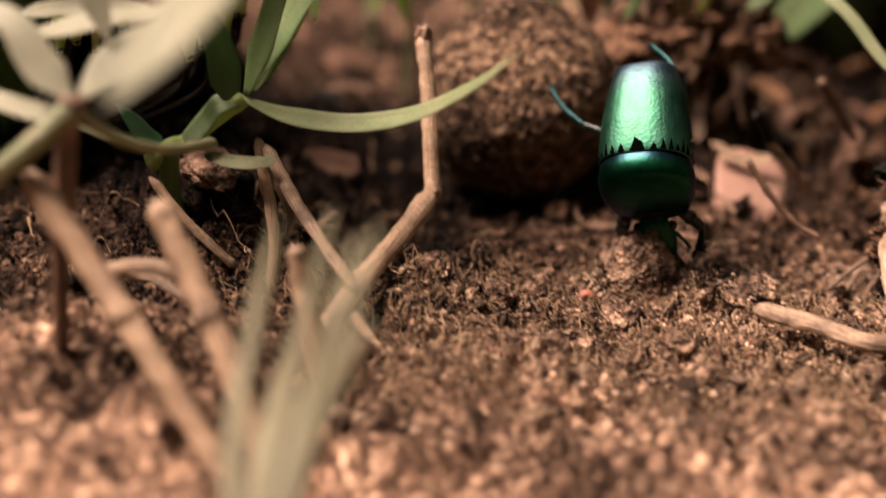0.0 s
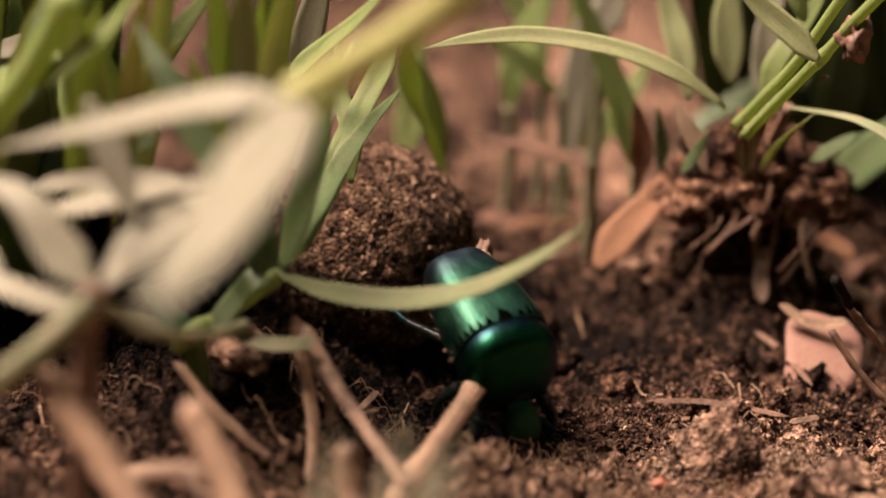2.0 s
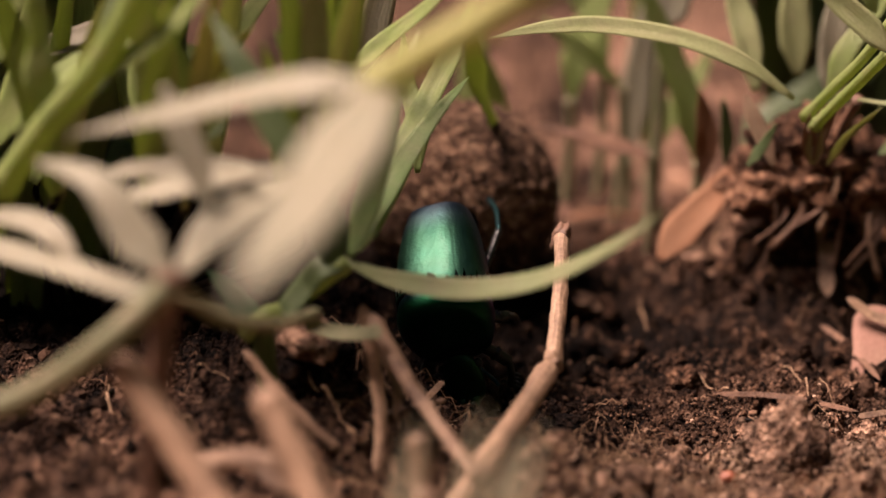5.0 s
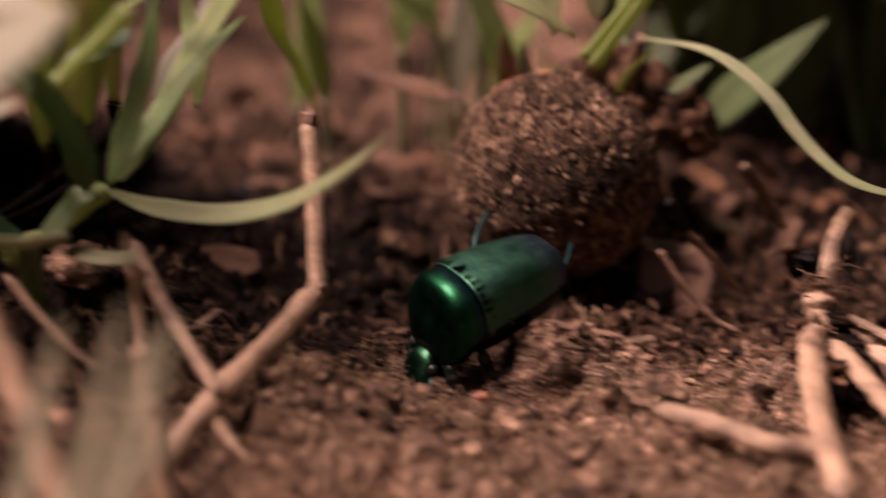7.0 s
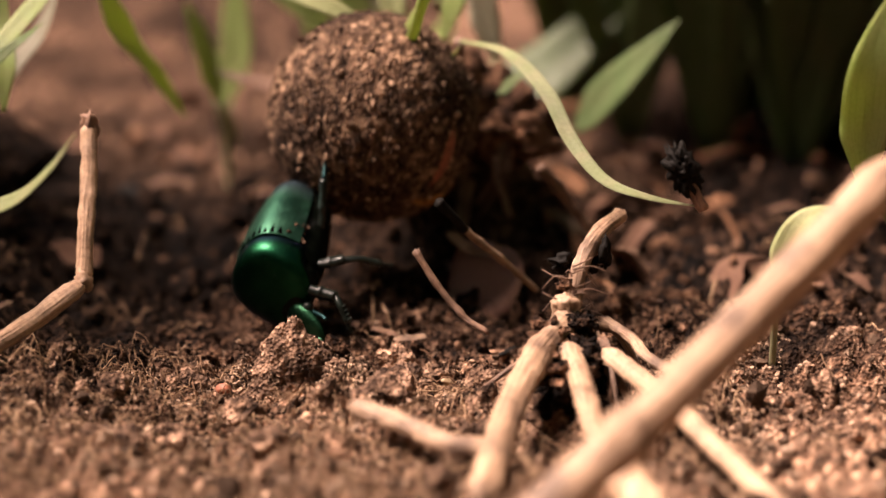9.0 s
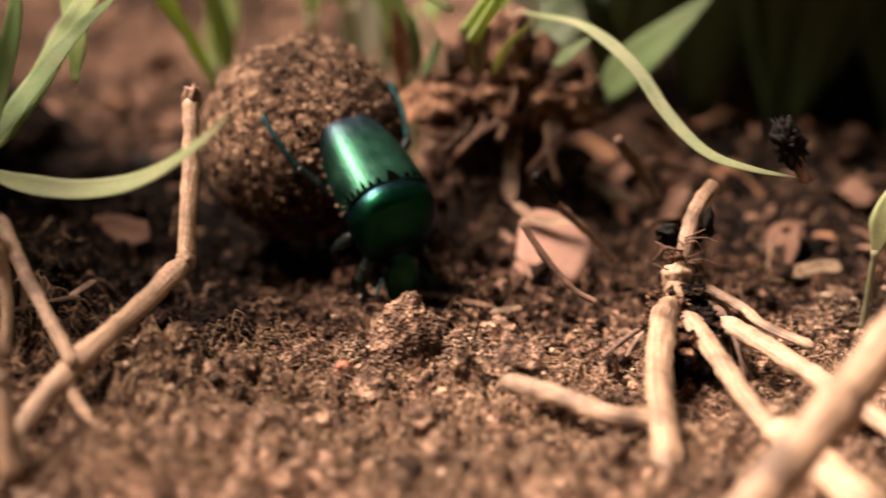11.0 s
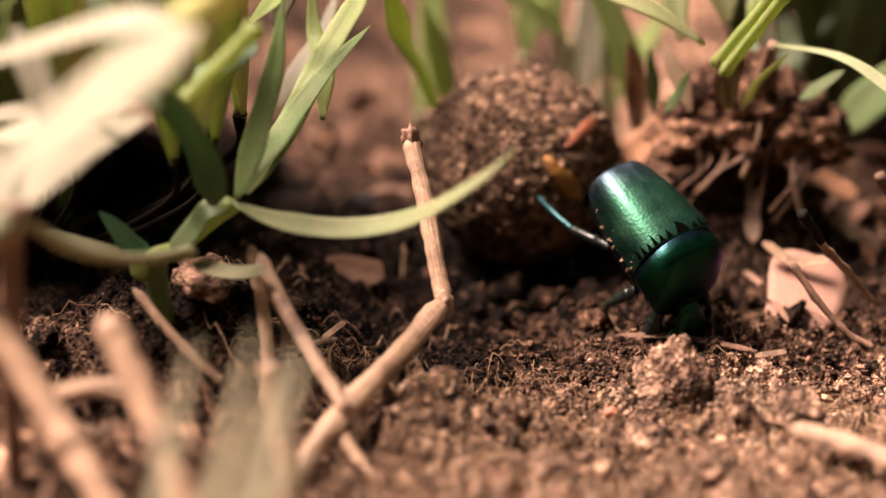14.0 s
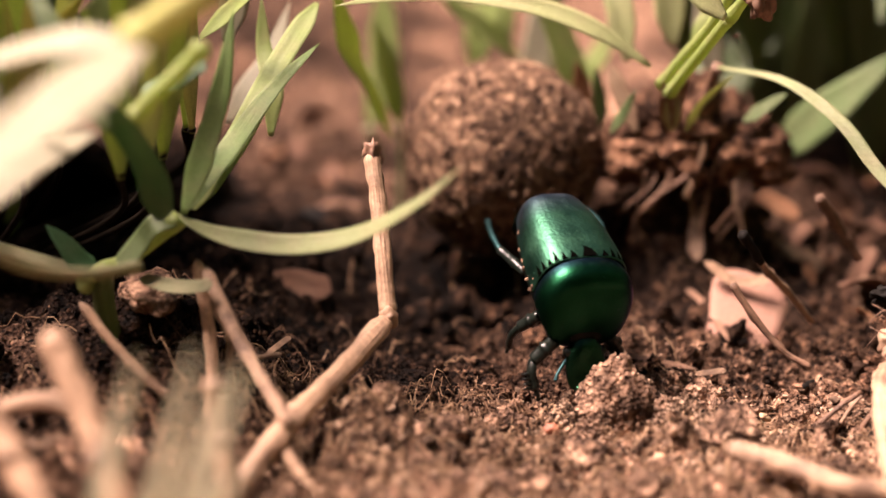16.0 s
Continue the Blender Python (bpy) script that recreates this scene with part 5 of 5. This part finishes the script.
# soil stuck to the flanks
dv, df = [], []
for i in range(44):
    fx = rng.uniform(-0.75, 0.02)
    flank = -1 if i < 26 else 1
    half = 0.335 + 0.135 * min(1, (fx + 0.93) / 0.8)
    v = base_v * nrng.uniform(0.6, 1.3, (12, 1)) * rng.uniform(0.010, 0.030) + np.array([fx, flank * (half - rng.uniform(0.0, 0.02)), rng.uniform(-0.06, 0.14)])
    df.append(base_f + 12 * i)
    dv.append(v * C)
dirt = from_arrays("stuck_soil", np.concatenate(dv).tolist(), np.concatenate(df).tolist(), ball_crumbs)
dirt.parent = beetle
tagged(dirt, "brown soil stuck to the flanks", kind="stuff")


def leg(name, joint, knee, foot, toe, thick, teeth=0):
    """A leg hinged at joint: thigh, with shin and foot under it. Places in the beetle's centimetres."""
    j = Vector(joint)
    rel = lambda q: tuple(Vector(q) - j)
    mid = tuple((Vector(joint) + Vector(knee)) * 0.5 - j)
    th = part(name, tube([(0, 0, 0), mid, rel(knee)], thick * 1.5, sides=10, n=14, rough=0.05, nodes=(0.45,), knob=0.5, flat=0.8), chitin, beetle, "black jointed leg")
    k, f = Vector(rel(knee)), Vector(rel(foot))
    bow = (k + f) * 0.5 + Vector((0, 0.035 * math.copysign(1, joint[1]), 0.03))
    bm = tube([tuple(k), tuple(bow), tuple(f)], thick, sides=8, n=16, rough=0.05, nodes=(0.9,), knob=0.3, flat=0.7)
    side = (f - k).normalized().cross(Vector((0, 0, 1))).normalized()
    for i in range(teeth):
        at = k + (f - k) * (0.45 + 0.5 * i / max(1, teeth - 1))
        bmesh.ops.create_cone(bm, cap_ends=True, segments=6, radius1=thick * 0.7 * C, radius2=0.002 * C, depth=thick * 3 * C,
                              matrix=Matrix.Translation((at + side * thick * 1.5 * math.copysign(1, -joint[1])) * C) @ (side * math.copysign(1, -joint[1])).to_track_quat("Z", "Y").to_matrix().to_4x4())
    part("shin", bm, legm if name == "hind_leg" else chitin, th, "green-sheened curved shin" if name == "hind_leg" else "")
    part("foot", tube([tuple(f), tuple((f + Vector(rel(toe))) * 0.5 + Vector((0, 0, 0.02))), rel(toe)], thick * 0.4, sides=6, n=10, nodes=(0.3, 0.6, 0.9), knob=0.5), chitin, th)
    th.location = j * C
    return th


LEGS = []
for sgn in (-1, 1):
    raised, wide = ((-0.08, 0.72) if sgn < 0 else (0.04, 0.60))
    LEGS.append((leg("hind_leg", (-0.40, sgn * 0.34, -0.20), (-0.76, sgn * 0.60, raised), (-1.42, sgn * wide, raised + 0.14), (-1.56, sgn * wide, raised + 0.02), 0.031), (-0.40, sgn * 0.34, -0.20), sgn))
    LEGS.append((leg("middle_leg", (0.10, sgn * 0.34, -0.28), (0.04, sgn * 0.46, -0.50), (-0.06, sgn * 0.44, -0.88), (-0.10, sgn * 0.42, -1.00), 0.040), (0.10, sgn * 0.34, -0.28), sgn))
    LEGS.append((leg("front_leg", (0.42, sgn * 0.28, -0.28), (0.48, sgn * 0.42, -0.52), (0.66, sgn * 0.36, -0.72), (0.72, sgn * 0.30, -0.80), 0.048, 4), (0.42, sgn * 0.28, -0.28), sgn))


SIZE = 0.94
for ob in list(beetle.children_recursive):
    ob.data.transform(Matrix.Diagonal((SIZE, SIZE * 0.98, SIZE, 1)))
    ob.location *= SIZE


# ---- what moves ----
def stance(head, rear, back):
    """The beetle's pose from the places of its head and tail (centimetres) and the way its back faces."""
    h, r = Vector(head), Vector(rear)
    x = (h - r).normalized()
    z = Vector(back)
    z = (z - x * z.dot(x)).normalized()
    y = z.cross(x)
    m = Matrix((x, y, z)).transposed().to_4x4()
    m.translation = ((h + r) * 0.5 + x * 0.06) * C
    return m


def between(rows, t):
    """The pose at t seconds on the way from row to row."""
    for (t0, a), (t1, b) in zip(rows, rows[1:]):
        if t0 <= t <= t1:
            return a.lerp(b, (t - t0) / (t1 - t0))
    return rows[-1][1]


def motions():
    ball_rows = [
        (0, pose(-0.0005, 0.0075, 0.0095, 109.8, 13.5, 153.9)),
        (0.5, pose(-0.0010, 0.0222, 0.0113, 102.8, 22.8, 155.7)),
        (0.8, pose(-0.0000, 0.0219, 0.0142, 101.6, 23.1, 155.3)),
        (1, pose(0.0001, 0.0208, 0.0173, 99.5, 25.9, 155.6)),
        (1.2, pose(-0.0025, 0.0219, 0.0175, 91.2, 41.1, 157.7)),
        (1.3, pose(-0.0066, 0.0256, 0.0143, 75.9, 61.6, 154.1)),
        (1.4, pose(-0.0126, 0.0127, 0.0095, -24.7, 78.8, 68.6)),
        (1.5, pose(-0.0216, 0.0011, 0.0095, -91.7, 39.0, 24.8)),
        (2, pose(-0.0205, 0.0091, 0.0095, -93.5, 35.3, 24.7)),
        (2.5, pose(-0.0231, 0.0122, 0.0095, -104.6, 15.4, 28.6)),
        (3, pose(-0.0210, 0.0184, 0.0095, -104.3, 16.2, 28.3)),
        (5.5, pose(-0.0185, 0.0227, 0.0095, -121.6, -13.3, 41.4)),
        (6, pose(-0.0141, 0.0207, 0.0174, -112.7, -3.4, 35.5)),
        (6.2, pose(-0.0053, 0.0158, 0.0136, -88.1, -19.5, 69.0)),
        (6.5, pose(0.0048, 0.0141, 0.0119, -72.6, -52.0, 106.9)),
        (7, pose(0.0122, 0.0081, 0.0111, -35.8, -4.5, 112.8)),
        (7.5, pose(0.0116, 0.0013, 0.0138, 4.1, 8.2, 123.8)),
        (7.8, pose(0.0125, 0.0004, 0.0167, 17.9, -3.6, 126.9)),
        (8, pose(0.0131, -0.0002, 0.0187, 15.2, -19.4, 73.5)),
        (8.2, pose(0.0136, 0.0014, 0.0193, 68.7, -9.6, 15.2)),
        (8.5, pose(0.0143, 0.0037, 0.0203, 70.3, 1.9, 13.2)),
        (9.2, pose(0.0110, 0.0090, 0.0160, 120.9, -5.9, 19.9)),
        (10, pose(0.0040, 0.0115, 0.0125, 172.1, -16.0, 18.1)),
        (11, pose(-0.0015, 0.0080, 0.0117, -132.3, -20.8, 8.1)),
        (11.5, pose(-0.0025, 0.0150, 0.0115, 172.8, -8.6, 23.1)),
        (12, pose(-0.0025, 0.0170, 0.0132, 116.6, 11.4, 21.5)),
        (12.5, pose(-0.0035, 0.0224, 0.0124, 49.5, 20.0, 1.9)),
        (13, pose(-0.0027, 0.0189, 0.0095, 24.7, 24.8, -16.5)),
        (13.5, pose(-0.0035, 0.0210, 0.0097, 35.9, 6.9, -1.7)),
        (14, pose(-0.0048, 0.0189, 0.0095, 35.8, 7.3, -1.1)),
        (14.5, pose(-0.0049, 0.0182, 0.0095, 35.8, 7.3, -1.1)),
        (15, pose(-0.0043, 0.0189, 0.0095, 20.2, 6.2, -3.5)),
        (15.5, pose(-0.0031, 0.0172, 0.0095, -53.6, -7.9, -3.1)),
        (16, pose(-0.0010, 0.0192, 0.0122, -93.5, -12.0, 3.2)),
    ]
    beetle_rows = [
        (0, stance((1.10, -2.34, 0.61), (1.10, -1.09, 1.90), (-0.34, -0.68, 0.65))),
        (0.5, stance((0.94, -1.11, 0.30), (0.63, 0.24, 1.63), (-0.02, -0.71, 0.71))),
        (1, stance((0.71, -0.68, 0.39), (0.65, 0.86, 1.32), (0.03, -0.52, 0.86))),
        (1.3, stance((0.60, -0.58, 0.30), (0.11, 1.12, 1.05), (-0.18, -0.44, 0.88))),
        (1.4, stance((0.73, -0.43, 0.30), (-0.77, 0.76, 0.42), (-0.09, -0.21, 0.97))),
        (1.5, stance((0.23, -0.77, 1.50), (-1.54, -0.02, 1.45), (-0.13, -0.25, 0.96))),
        (1.7, stance((0.01, -1.34, 1.20), (-1.54, -0.23, 1.43), (-0.07, -0.29, 0.95))),
        (1.8, stance((-0.07, -1.20, 0.30), (-1.18, 0.06, 1.23), (0.12, -0.52, 0.85))),
        (2, stance((-0.41, -2.19, 0.58), (-1.23, -0.82, 1.40), (0.11, -0.46, 0.88))),
        (2.5, stance((-0.96, -2.28, 0.60), (-1.56, -0.75, 1.59), (0.07, -0.53, 0.85))),
        (3, stance((-1.05, -2.42, 0.77), (-1.72, -1.00, 1.65), (0.22, -0.44, 0.87))),
        (5.5, stance((-1.82, -1.18, 0.30), (-1.96, 0.37, 1.43), (-0.42, -0.56, 0.72))),
        (6, stance((-1.66, -1.62, 0.62), (-1.81, -0.01, 1.65), (-0.41, -0.52, 0.75))),
        (6.2, stance((-1.53, -2.05, 1.20), (-0.26, -0.86, 1.66), (-0.04, -0.36, 0.93))),
        (6.5, stance((-1.47, -2.07, 1.25), (0.03, -1.19, 1.68), (-0.04, -0.38, 0.92))),
        (7, stance((-0.25, -2.18, 0.45), (1.18, -1.19, 0.90), (-0.15, -0.23, 0.96))),
        (7.2, stance((0.36, -2.29, 0.30), (1.00, -0.86, 1.40), (-0.29, -0.50, 0.82))),
        (7.5, stance((0.24, -2.26, 0.20), (0.15, -1.14, 1.75), (-0.72, -0.58, 0.38))),
        (8, stance((0.46, -2.02, 0.20), (0.35, -0.81, 1.69), (-0.88, -0.40, 0.26))),
        (8.5, stance((0.84, -1.91, 0.20), (0.55, -0.59, 1.57), (-0.92, -0.35, 0.14))),
        (8.7, stance((0.77, -1.70, 0.20), (0.65, -0.10, 1.25), (-0.94, -0.23, 0.25))),
        (11, stance((1.20, -1.10, 0.53), (0.30, 0.17, 1.44), (0.24, -0.45, 0.86))),
        (11.5, stance((1.15, -1.48, 0.42), (0.39, -0.27, 1.70), (0.11, -0.69, 0.72))),
        (12, stance((1.26, -0.89, 0.34), (0.40, 0.24, 1.45), (0.15, -0.63, 0.76))),
        (12.5, stance((1.26, -1.24, 0.32), (0.53, -0.09, 1.49), (0.32, -0.57, 0.76))),
        (13, stance((1.42, -1.04, 0.40), (0.47, 0.19, 1.30), (0.28, -0.42, 0.86))),
        (13.5, stance((1.54, -0.92, 0.34), (0.53, 0.09, 1.44), (0.35, -0.51, 0.78))),
        (14, stance((1.54, -0.89, 0.35), (0.48, 0.17, 1.36), (0.28, -0.50, 0.82))),
        (14.5, stance((1.59, -1.01, 0.42), (0.44, 0.09, 1.25), (0.30, -0.35, 0.89))),
        (15, stance((1.38, -1.14, 0.52), (0.63, 0.27, 1.35), (0.20, -0.42, 0.89))),
        (15.5, stance((0.82, -1.95, 0.69), (0.09, -0.55, 1.56), (0.14, -0.47, 0.87))),
        (16, stance((1.03, -1.92, 0.64), (0.41, -0.41, 1.40), (0.23, -0.36, 0.90))),
    ]
    walk(ball, ball_rows)
    walk(beetle, beetle_rows)
    at = upper_stalk.location.copy()
    walk(upper_stalk, [(t, pose(*at, rx, ry, 0)) for t, rx, ry in ((0, 0, 0), (1.2, 0, 0), (1.5, -32, 14), (2, -36, 12), (3, -30, 12), (5.5, -32, 20), (6.0, -30, 18), (6.5, -22, 6), (7, 0, 0), (8.7, 0, 0), (10.8, 0, 5), (12.5, 0, -4), (13.8, 0, -10), (15.1, 0, -10), (15.6, 0, -4), (16, 0, -4))])
    for n, (ob, joint, sgn) in enumerate(LEGS):
        rows = []
        hinge_at = Vector(joint) * (C * SIZE)
        for k in range(33):
            t = 0.5 * k
            if ob.name.startswith("hind_leg"):
                # the shin reaches back to the ball's flank
                body, ball_at = between(beetle_rows, t), between(ball_rows, t).translation
                away = ((body @ Vector((-0.01, 0, 0))) - ball_at).normalized()
                across = body.to_3x3() @ Vector((0, sgn, 0.35))
                spot = ball_at + (away * 0.72 + across * 0.62).normalized() * (1.03 * C)
                goal = (body.inverted() @ spot - hinge_at).normalized()
                rest = Vector((-1.02, sgn * (0.40 if sgn < 0 else 0.28), 0.37)).normalized()
                q = rest.rotation_difference(goal)
                q = Quaternion().slerp(q, min(1.0, radians(38) / max(q.angle, 0.001)))
                q = Euler((0, 0, radians(4 * math.sin(2.6 * t + 2 * sgn)))).to_quaternion() @ q
                rows.append((t, Matrix.Translation(hinge_at) @ q.to_matrix().to_4x4()))
                continue
            swing = 13 * math.sin(2.1 * t + 2.2 * n + sgn)
            lift = 8 * math.sin(1.7 * t + 1.3 * n)
            rows.append((t, pose(*hinge_at, lift, 0.6 * lift, swing)))
        walk(ob, rows)


motions()
